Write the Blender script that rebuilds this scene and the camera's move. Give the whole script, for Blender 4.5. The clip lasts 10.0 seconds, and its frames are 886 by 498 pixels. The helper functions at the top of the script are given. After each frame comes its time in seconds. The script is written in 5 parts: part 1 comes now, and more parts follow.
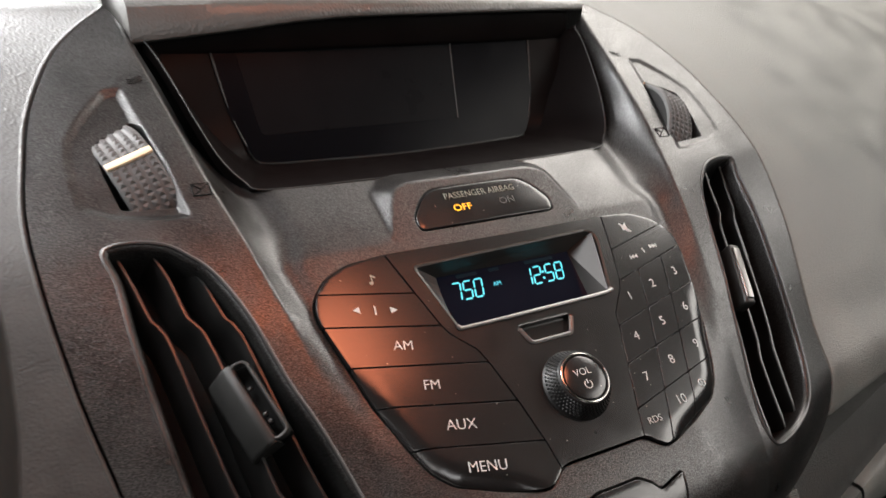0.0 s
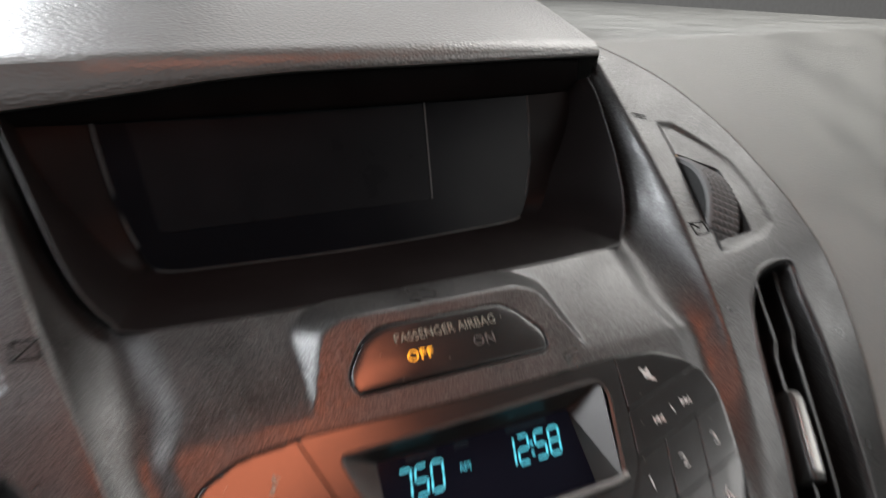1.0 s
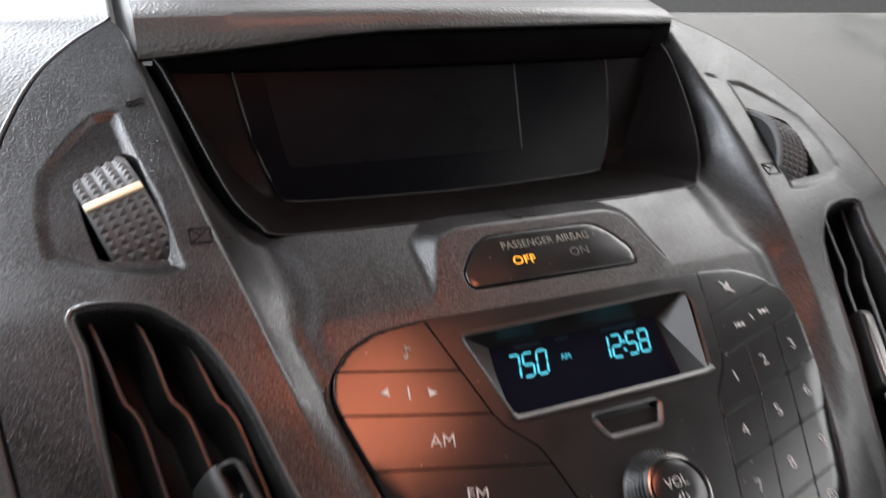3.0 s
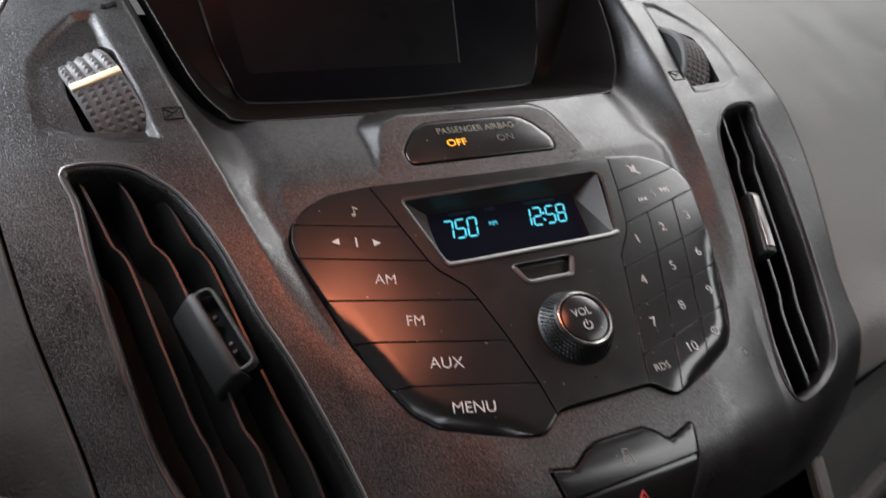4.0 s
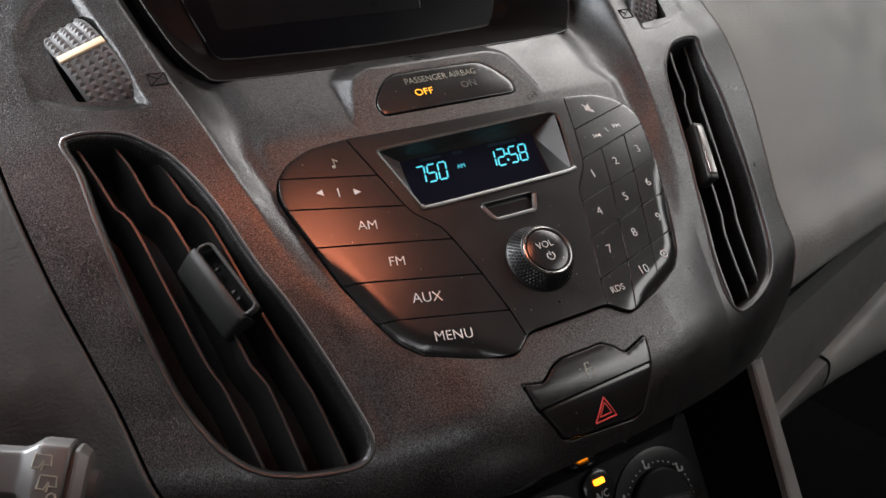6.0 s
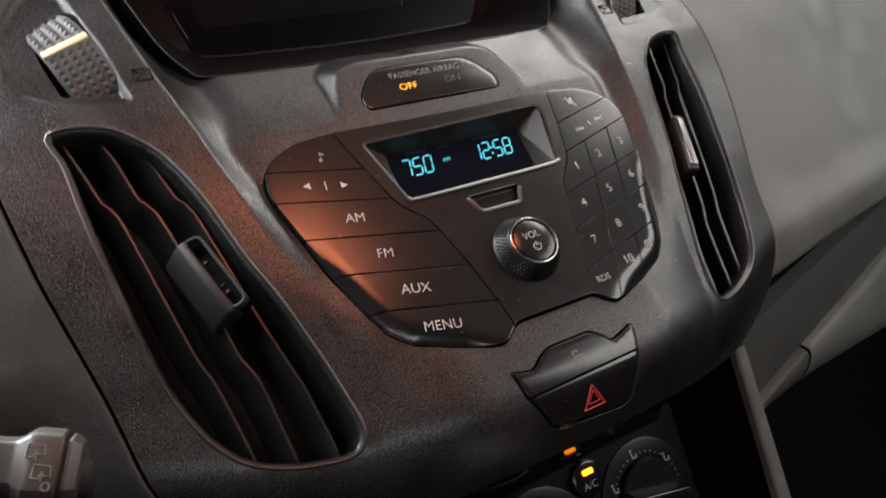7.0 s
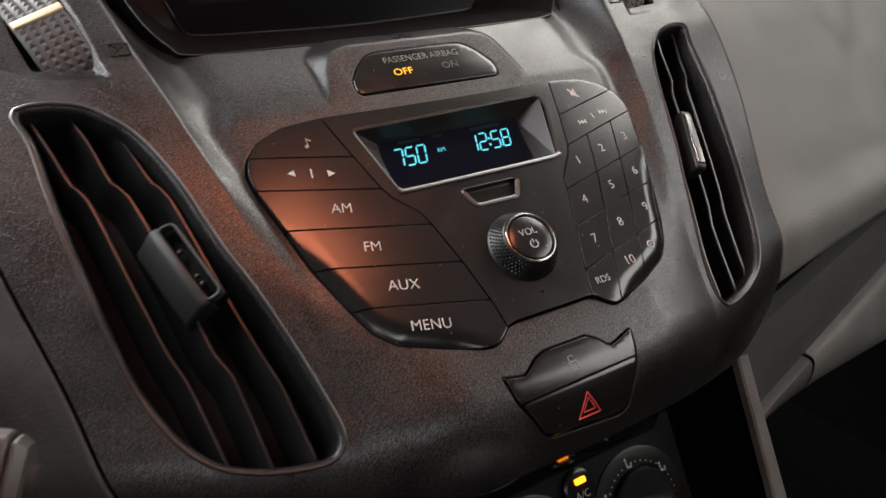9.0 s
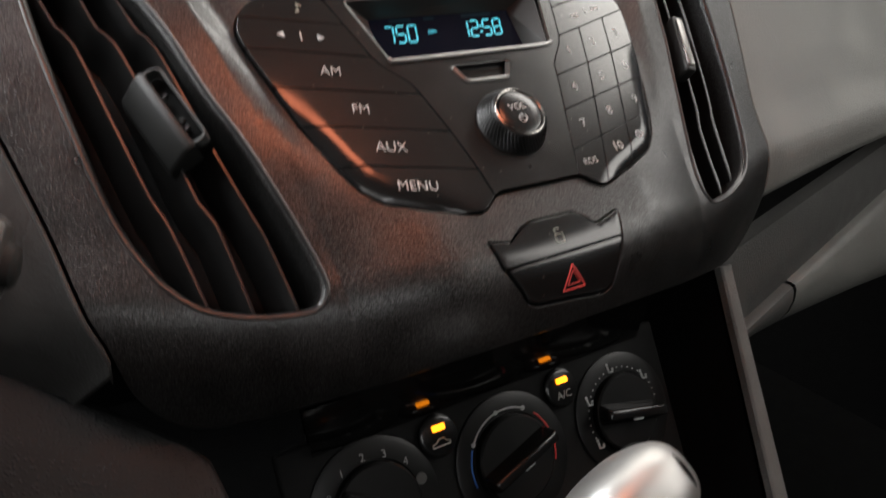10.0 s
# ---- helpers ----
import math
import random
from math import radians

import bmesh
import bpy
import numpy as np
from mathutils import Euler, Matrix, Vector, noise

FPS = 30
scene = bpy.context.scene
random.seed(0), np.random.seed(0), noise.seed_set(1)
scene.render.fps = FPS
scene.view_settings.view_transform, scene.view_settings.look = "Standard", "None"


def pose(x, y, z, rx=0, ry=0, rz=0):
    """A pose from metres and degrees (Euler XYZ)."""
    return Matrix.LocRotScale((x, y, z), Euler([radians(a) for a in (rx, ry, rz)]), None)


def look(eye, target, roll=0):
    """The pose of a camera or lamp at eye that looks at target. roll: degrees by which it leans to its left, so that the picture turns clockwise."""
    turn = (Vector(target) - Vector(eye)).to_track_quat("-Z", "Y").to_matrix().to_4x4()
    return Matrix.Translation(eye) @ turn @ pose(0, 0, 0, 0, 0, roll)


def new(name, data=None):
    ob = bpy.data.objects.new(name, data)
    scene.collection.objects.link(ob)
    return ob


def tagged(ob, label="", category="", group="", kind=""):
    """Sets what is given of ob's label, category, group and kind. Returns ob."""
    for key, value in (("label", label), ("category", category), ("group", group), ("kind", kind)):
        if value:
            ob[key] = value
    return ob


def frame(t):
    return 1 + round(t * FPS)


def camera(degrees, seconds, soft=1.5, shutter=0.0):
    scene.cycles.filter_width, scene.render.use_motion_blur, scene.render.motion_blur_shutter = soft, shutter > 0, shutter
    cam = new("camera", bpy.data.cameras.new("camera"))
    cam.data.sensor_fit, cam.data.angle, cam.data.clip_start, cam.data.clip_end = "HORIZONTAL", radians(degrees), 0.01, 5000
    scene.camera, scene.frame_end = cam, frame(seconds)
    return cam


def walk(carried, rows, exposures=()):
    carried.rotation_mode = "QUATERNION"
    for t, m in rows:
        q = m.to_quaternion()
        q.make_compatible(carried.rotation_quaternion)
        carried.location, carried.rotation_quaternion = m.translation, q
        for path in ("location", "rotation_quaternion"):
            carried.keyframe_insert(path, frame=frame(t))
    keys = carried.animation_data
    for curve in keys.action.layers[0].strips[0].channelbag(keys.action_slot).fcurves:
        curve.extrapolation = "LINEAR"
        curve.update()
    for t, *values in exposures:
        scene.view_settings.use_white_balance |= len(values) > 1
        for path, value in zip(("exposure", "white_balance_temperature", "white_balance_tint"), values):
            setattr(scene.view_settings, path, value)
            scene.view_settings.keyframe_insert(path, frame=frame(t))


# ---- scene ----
# ---- camera ----
cam = camera(59.80, 10.0, 1.5, 0.75)
PATH = [
    (0.0, (-0.20812, -0.26426, 0.75627), (-0.04562, 0.02689, 0.64986), -0.75),
    (0.3, (-0.19102, -0.25829, 0.75813), (-0.03590, 0.03438, 0.64506), -1.03),
    (0.4, (-0.18878, -0.25779, 0.76074), (-0.03491, 0.03536, 0.64721), -0.99),
    (0.5, (-0.19171, -0.24717, 0.75972), (-0.02976, 0.04346, 0.65109), -0.26),
    (0.7, (-0.16451, -0.21830, 0.77549), (-0.01453, 0.07931, 0.66855), -1.37),
    (0.9, (-0.13216, -0.18672, 0.78400), (0.01289, 0.11192, 0.67319), -1.06),
    (1.0, (-0.12474, -0.16615, 0.78063), (0.03013, 0.12838, 0.67215), 0.07),
    (1.2, (-0.10842, -0.14221, 0.78119), (0.04385, 0.15090, 0.66543), 0.77),
    (1.5, (-0.10458, -0.13491, 0.77363), (0.03705, 0.16692, 0.66714), -0.25),
    (2.0, (-0.11743, -0.14198, 0.76954), (0.01798, 0.16459, 0.66867), -0.48),
    (2.2, (-0.13100, -0.14995, 0.76565), (0.00281, 0.15870, 0.66907), -0.84),
    (3.3, (-0.17700, -0.22582, 0.73901), (-0.03573, 0.08048, 0.64561), -1.14),
    (3.5, (-0.18211, -0.24096, 0.73321), (-0.03717, 0.06268, 0.63681), -1.07),
    (4.0, (-0.18588, -0.25907, 0.71690), (-0.03433, 0.03905, 0.61367), -1.16),
    (4.5, (-0.19090, -0.27598, 0.71585), (-0.03329, 0.01550, 0.60317), -1.40),
    (5.0, (-0.18953, -0.27937, 0.72233), (-0.02791, 0.00559, 0.59914), -1.88),
    (5.5, (-0.21360, -0.27611, 0.74002), (-0.04987, 0.00530, 0.61157), -2.64),
    (5.7, (-0.20323, -0.27772, 0.73640), (-0.04430, 0.00347, 0.60157), -3.21),
    (6.8, (-0.20736, -0.28840, 0.73892), (-0.04543, -0.01126, 0.59937), -3.76),
    (7.0, (-0.20895, -0.28357, 0.73172), (-0.04148, -0.00749, 0.59669), -3.42),
    (7.5, (-0.19259, -0.26837, 0.72362), (-0.02613, 0.00773, 0.58739), -3.22),
    (8.0, (-0.18511, -0.26366, 0.72230), (-0.01912, 0.01231, 0.58523), -2.98),
    (8.5, (-0.18598, -0.26340, 0.72436), (-0.01968, 0.01218, 0.58690), -2.49),
    (9.0, (-0.19667, -0.26989, 0.72410), (-0.02931, 0.00519, 0.58691), -1.80),
    (9.5, (-0.21113, -0.28542, 0.69806), (-0.04140, -0.01262, 0.55923), -0.80),
    (9.7, (-0.20326, -0.29003, 0.69672), (-0.03635, -0.01956, 0.55012), -0.35),
    (10.0, (-0.20839, -0.28558, 0.67445), (-0.03586, -0.01516, 0.53442), 0.22),
]
EXPOSURES = [(0.0, 0.42, 6700, 11), (0.5, 0.05, 6600, 11), (1.0, -0.02, 6400, 10), (1.5, -0.12, 6300, 10), (2.0, -0.06, 6250, 11), (4.0, 0.06, 6200, 11), (5.5, 0.14, 6300, 11), (7.0, 0.0, 6550, 10), (10.0, 0.06, 6600, 10)]
walk(cam, [(t, look(eye, target, roll)) for t, eye, target, roll in PATH], EXPOSURES)

# ---- light ----
# Daylight comes in through the windscreen and the two door windows.
sky_world = bpy.data.worlds.new("sky")
scene.world = sky_world
sky_world.use_nodes = True
sky_nodes = sky_world.node_tree
sky_tex = sky_nodes.nodes.new("ShaderNodeTexSky")
sky_tex.sky_type, sky_tex.sun_disc = "NISHITA", False
sky_tex.sun_elevation, sky_tex.sun_rotation = radians(35), radians(160)
sky_nodes.links.new(sky_tex.outputs[0], sky_nodes.nodes["Background"].inputs[0])
sky_nodes.nodes["Background"].inputs[1].default_value = 0.012


def area_lamp(name, eye, target, size_x, size_y, watts, colour):
    data = bpy.data.lights.new(name, "AREA")
    data.shape, data.size, data.size_y, data.energy, data.color = "RECTANGLE", size_x, size_y, watts, colour
    lamp = new(name, data)
    lamp.matrix_world = look(eye, target)
    return lamp


area_lamp("windscreen_daylight", (0.45, 0.8, 1.5), (0.15, 0.1, 0.65), 0.7, 0.6, 3.4, (1.0, 0.97, 0.93))
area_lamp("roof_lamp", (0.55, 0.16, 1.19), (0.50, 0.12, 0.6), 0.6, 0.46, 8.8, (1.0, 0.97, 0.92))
area_lamp("passenger_window_daylight", (0.76, -0.42, 0.99), (0.25, 0.0, 0.6), 0.7, 0.32, 4.2, (1.0, 0.98, 0.94))
area_lamp("driver_window_daylight", (-0.76, 0.12, 1.04), (-0.15, 0.10, 0.68), 0.5, 0.28, 4.6, (0.95, 0.98, 1.0))
area_lamp("rear_window_daylight", (-0.38, -1.77, 1.06), (-0.3, 0.0, 0.8), 0.64, 0.26, 3.2, (0.98, 0.99, 1.0))
area_lamp("driver_windscreen_daylight", (-0.56, 0.78, 1.22), (-0.2, 0.2, 0.72), 0.75, 0.4, 60.0, (0.95, 0.98, 1.0))
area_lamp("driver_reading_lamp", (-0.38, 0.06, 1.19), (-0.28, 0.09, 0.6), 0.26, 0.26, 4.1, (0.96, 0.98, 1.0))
area_lamp("rear_door_window_daylight", (-0.77, -1.05, 1.02), (0.0, 0.0, 0.7), 0.44, 0.26, 1.2, (1.0, 0.99, 0.96))
# Unseen red lamp added for the glow on the left keys; source unknown.
area_lamp("red_glow_fill", (0.02, -0.22, 1.16), (-0.088, 0.0, 0.6), 0.26, 0.14, 0.31, (1.0, 0.27, 0.13)).data.spread = radians(75)

# ---- building tools ----
from mathutils import geometry

LEAN_BACK = radians(48)  # how far the centre stack leans back from upright
SIN_L, COS_L = math.sin(LEAN_BACK), math.cos(LEAN_BACK)
# The stack's own frame, in millimetres: u to the right, v up the face, w out of the face.
STACK = Matrix(((1, 0, 0, 0), (0, SIN_L, -COS_L, 0), (0, COS_L, SIN_L, 0.6), (0, 0, 0, 1)))
MM = 0.001


def thing(name, label, category, group="", kind="", at=STACK):
    ob = new(name)
    ob.empty_display_size = 0.02
    ob.matrix_world = at
    return tagged(ob, label, category, group, kind)


def part(name, bm, material, parent, label="", smooth=True, kind="", crease=38):
    """Links a bmesh, in millimetres of its thing's frame, as one mesh object under parent."""
    mesh = bpy.data.meshes.new(name)
    bmesh.ops.recalc_face_normals(bm, faces=bm.faces)
    bmesh.ops.scale(bm, vec=(MM, MM, MM), verts=bm.verts)
    bm.to_mesh(mesh)
    bm.free()
    return part_mesh(name, mesh, material, parent, label, smooth, kind, crease)


def part_mesh(name, mesh, material, parent, label="", smooth=True, kind="", crease=38):
    mesh.materials.append(material)
    if smooth:
        mesh.shade_smooth()
        mesh.set_sharp_from_angle(angle=radians(crease))
    ob = new(name, mesh)
    ob.parent = parent
    return tagged(ob, label, "", "", kind)


def inside(points, poly):
    """Which of the points lie inside a closed outline."""
    points, poly = np.asarray(points, float), np.asarray(poly, float)
    found = np.zeros(len(points), bool)
    for (x0, y0), (x1, y1) in zip(poly, np.roll(poly, -1, 0)):
        if y0 == y1:
            continue
        cross = (points[:, 1] < y0) != (points[:, 1] < y1)
        found ^= cross & (points[:, 0] < (x1 - x0) * (points[:, 1] - y0) / (y1 - y0) + x0)
    return found


def edge_distance(points, poly, closed=True):
    points, poly = np.asarray(points, float), np.asarray(poly, float)
    best = np.full(len(points), 1e9)
    ends = np.roll(poly, -1, 0) if closed else poly[1:]
    for a, b in zip(poly, ends):
        ab = b - a
        s = np.clip(((points - a) @ ab) / max(ab @ ab, 1e-9), 0, 1)
        best = np.minimum(best, np.hypot(*(points - a - s[:, None] * ab).T))
    return best


def rounded(poly, radius, steps=5):
    """An outline with its corners rounded."""
    poly, out = [Vector(p) for p in poly], []
    for n, p in enumerate(poly):
        a, b = poly[n - 1] - p, poly[(n + 1) % len(poly)] - p
        r = min(radius, a.length * 0.45, b.length * 0.45)
        a, b = p + a.normalized() * r, p + b.normalized() * r
        for k in range(steps + 1):
            t = k / steps
            out.append(tuple((1 - t) ** 2 * a + 2 * t * (1 - t) * p + t * t * b))
    return out


def spread(poly, step, closed=True):
    """An outline with points every so often."""
    out = []
    ends = poly[1:] + poly[:1] if closed else poly[1:]
    for a, b in zip(poly, ends):
        count = max(1, int(math.dist(a, b) / step + 0.5))
        out += [(a[0] + (b[0] - a[0]) * k / count, a[1] + (b[1] - a[1]) * k / count) for k in range(count)]
    return out if closed else out + [poly[-1]]


def curve_through(poly, step, closed=True):
    """A smooth outline through the points given."""
    count, out = len(poly), []
    for n in range(count if closed else count - 1):
        if closed:
            p = [Vector(poly[(n + k) % count]) for k in (-1, 0, 1, 2)]
        else:
            p = [Vector(poly[min(max(n + k, 0), count - 1)]) for k in (-1, 0, 1, 2)]
        parts = max(1, int((p[2] - p[1]).length / step + 0.5))
        for k in range(parts):
            t = k / parts
            out.append(tuple(0.5 * (2 * p[1] + (p[2] - p[0]) * t + (2 * p[0] - 5 * p[1] + 4 * p[2] - p[3]) * t**2 + (3 * p[1] - p[0] - 3 * p[2] + p[3]) * t**3)))
    return out if closed else out + [tuple(poly[-1])]


def inset(poly, by):
    """An outline moved inwards."""
    pts = np.asarray(poly, float)
    area = np.sum(pts[:, 0] * np.roll(pts[:, 1], -1) - np.roll(pts[:, 0], -1) * pts[:, 1])
    before, after = np.roll(pts, 1, 0), np.roll(pts, -1, 0)
    d0, d1 = pts - before, after - pts
    d0 /= np.maximum(np.hypot(*d0.T), 1e-9)[:, None]
    d1 /= np.maximum(np.hypot(*d1.T), 1e-9)[:, None]
    n0, n1 = np.stack([-d0[:, 1], d0[:, 0]], 1), np.stack([-d1[:, 1], d1[:, 0]], 1)
    n = n0 + n1
    n /= np.maximum(np.hypot(*n.T), 1e-9)[:, None]
    k = np.maximum((n * n0).sum(1), 0.5)
    return [tuple(p) for p in pts + n * (by / k * np.sign(area))[:, None]]


def flipped(poly):
    return [(-x, y) for x, y in reversed(poly)]


def sheet(outer, holes, step, height, bm=None, creases=()):
    """A surface w = height(u, v) over an outline with holes, as a bmesh; also its rim loops, as lists of verts."""
    loops = [spread(list(outer), step)] + [spread(list(h), step * 0.7) for h in holes]
    pts, edges = [], []
    for loop in loops:
        first = len(pts)
        pts += loop
        edges += [(first + k, first + (k + 1) % len(loop)) for k in range(len(loop))]
    lines = [np.array(spread(list(c), step, closed=False)) for c in creases]
    for line in lines:
        first = len(pts)
        pts += [tuple(p) for p in line]
        edges += [(first + k, first + k + 1) for k in range(len(line) - 1)]
    lo, hi = np.min(loops[0], 0), np.max(loops[0], 0)
    gx, gy = np.meshgrid(np.arange(lo[0], hi[0], step), np.arange(lo[1], hi[1], step * 0.87))
    gx = gx + (np.arange(gx.shape[0]) % 2)[:, None] * step * 0.5
    grid = np.stack([gx.ravel(), gy.ravel()], 1)
    keep = inside(grid, loops[0]) & (edge_distance(grid, loops[0]) > step * 0.45)
    for loop in loops[1:]:
        keep &= ~inside(grid, loop) & (edge_distance(grid, loop) > step * 0.45)
    for line in lines:
        keep &= edge_distance(grid, line, closed=False) > step * 0.45
    pts = np.concatenate([np.array(pts), grid[keep]])
    got = geometry.delaunay_2d_cdt([Vector(p) for p in pts], edges, [], 0, 1e-6)
    flat = np.array([tuple(v) for v in got[0]])
    tris = [f for f in got[2]]
    mid = np.array([flat[list(f)].mean(0) for f in tris])
    good = inside(mid, loops[0])
    for loop in loops[1:]:
        good &= ~inside(mid, loop)
    w = height(flat[:, 0], flat[:, 1])
    bm = bm or bmesh.new()
    verts = [bm.verts.new((x, y, z)) for (x, y), z in zip(flat, w)]
    for f, ok in zip(tris, good):
        if ok:
            bm.faces.new([verts[k] for k in f])
    for v in [v for v in verts if not v.link_faces]:
        bm.verts.remove(v)
    return bm


def turn_in(bm, poly, steps):
    """Rolls the open edges that lie on an outline: each step is (inwards in all, further down) in millimetres."""
    loop = [e for e in bm.edges if e.is_boundary]
    mids = np.array([((e.verts[0].co + e.verts[1].co) / 2).to_2d()[:] for e in loop])
    chosen = [e for e, d in zip(loop, edge_distance(mids, poly)) if d < 0.05]
    pts = np.asarray(poly, float)
    ways = np.roll(pts, -1, 0) - pts
    long = np.maximum(np.hypot(*ways.T), 1e-9)
    normals = np.stack([-ways[:, 1], ways[:, 0]], 1) / long[:, None]
    last_in, heading = 0, {}
    for inwards, down in steps:
        out = bmesh.ops.extrude_edge_only(bm, edges=chosen)["geom"]
        chosen = [g for g in out if isinstance(g, bmesh.types.BMEdge) and g.is_boundary]
        for v in {v for e in chosen for v in e.verts}:
            p = np.array(v.co[:2])
            t = np.clip(((p - pts) * ways).sum(1) / long**2, 0, 1)
            far = np.hypot(*(p - pts - t[:, None] * ways).T)
            near = far < far.min() + 0.02
            n = normals[near].mean(0)
            n /= max(np.hypot(*n), 0.3)
            v.co.x += n[0] * (inwards - last_in)
            v.co.y += n[1] * (inwards - last_in)
            v.co.z -= down
        last_in = inwards
    return bm


def slab(outline, low, high, bevel=0.0, bm=None):
    """A plate over an outline, from low to high, with its upper edge bevelled. low and high: numbers, or functions of u, v."""
    bm = bm or bmesh.new()
    f_low, f_high = (low if callable(low) else lambda u, v: low), (high if callable(high) else lambda u, v: high)
    rings = [([(*p, f_low(*p)) for p in outline])]
    if bevel:
        rings.append([(*p, f_high(*p) - bevel) for p in outline])
        for k in (0.3, 0.7, 1.0):
            rings.append([(*q, f_high(*p) - bevel * (1 - math.sin(k * math.pi / 2))) for p, q in zip(outline, inset(outline, bevel * (1 - math.cos(k * math.pi / 2))))])
    else:
        rings.append([(*p, f_high(*p)) for p in outline])
    made = [[bm.verts.new(p) for p in ring] for ring in rings]
    count = len(outline)
    for a, b in zip(made, made[1:]):
        for k in range(count):
            bm.faces.new((a[k], a[(k + 1) % count], b[(k + 1) % count], b[k]))
    caps = [bm.faces.new(made[-1]), bm.faces.new(made[0][::-1])]
    bmesh.ops.triangulate(bm, faces=caps)
    return bm


def cushion(outline, low, height, step, edge=0.3):
    """A key: a top that follows height(u, v), a narrow rounded edge, and sides that go down to low."""
    top = spread(inset(list(outline), edge), step)
    bm = sheet(top, [], step, height)
    turn_in(bm, top, [(-0.45 * edge, 0.12 * edge), (-0.85 * edge, 0.33 * edge), (-edge, 0.55 * edge), (-edge, 6.0)])
    return bm


def lathe(profile, centre, count=48, axis=None, bm=None):
    """A turned shape: profile of (radius, height), about w at centre (u, v, w)."""
    bm = bm or bmesh.new()
    rings = []
    for r, h in profile:
        rings.append([bm.verts.new((centre[0] + r * math.cos(2 * math.pi * k / count), centre[1] + r * math.sin(2 * math.pi * k / count), centre[2] + h)) for k in range(count)])
    for a, b in zip(rings, rings[1:]):
        for k in range(count):
            bm.faces.new((a[k], a[(k + 1) % count], b[(k + 1) % count], b[k]))
    bm.faces.new(rings[-1])
    bm.faces.new(rings[0][::-1])
    return bm


def box(lo, hi, bevel=0.0, bm=None):
    bm = bm or bmesh.new()
    made = bmesh.ops.create_cube(bm, size=1)["verts"]
    for v in made:
        v.co = Vector([lo[k] + (hi[k] - lo[k]) * (v.co[k] + 0.5) for k in range(3)])
    if bevel:
        edges = list({e for v in made for e in v.link_edges})
        bmesh.ops.bevel(bm, geom=edges, offset=bevel, segments=3, affect="EDGES", profile=0.5)
    return bm


def tube(points, radii, count=16, bm=None, caps=True, squash=1.0):
    """A round bar along points."""
    bm = bm or bmesh.new()
    points = [Vector(p) for p in points]
    rings, side = [], None
    for n, p in enumerate(points):
        way = (points[min(n + 1, len(points) - 1)] - points[max(n - 1, 0)]).normalized()
        side = (side - way * side.dot(way)).normalized() if side else way.orthogonal().normalized()
        other = way.cross(side)
        r = radii[n] if isinstance(radii, (list, tuple)) else radii
        rings.append([bm.verts.new(p + side * r * math.cos(2 * math.pi * k / count) + other * r * squash * math.sin(2 * math.pi * k / count)) for k in range(count)])
    for a, b in zip(rings, rings[1:]):
        for k in range(count):
            bm.faces.new((a[k], a[(k + 1) % count], b[(k + 1) % count], b[k]))
    if caps:
        bm.faces.new(rings[0][::-1])
        bm.faces.new(rings[-1])
    return bm


def move(bm, matrix):
    bmesh.ops.transform(bm, matrix=matrix, verts=bm.verts)
    return bm


def lettering(name, text, size, where, material, parent, turn=0.0, label="", wide=1.0, at=None):
    """Raised letters of that height in millimetres, centred at where (u, v, w)."""
    data = bpy.data.curves.new(name, "FONT")
    data.body, data.align_x, data.align_y, data.size, data.extrude = text, "CENTER", "CENTER", size / 0.72, 0.08
    data.resolution_u, data.offset = 4, -0.017 * size
    temp = bpy.data.objects.new(name, data)
    scene.collection.objects.link(temp)
    mesh = bpy.data.meshes.new_from_object(temp)
    bpy.data.objects.remove(temp)
    low, high = [min(v.co.y for v in mesh.vertices), max(v.co.y for v in mesh.vertices)]
    place = (at or Matrix.Identity(4)) @ pose(*where, 0, 0, turn) @ Matrix.Diagonal((wide, 1, 1, 1)) @ Matrix.Translation((0, -(low + high) / 2, 0))
    mesh.transform(Matrix.Diagonal((MM, MM, MM, 1)) @ place)
    return part_mesh(name, mesh, material, parent, label, smooth=False)


def smooth_step(x):
    x = np.clip(x, 0, 1)
    return x * x * (3 - 2 * x)


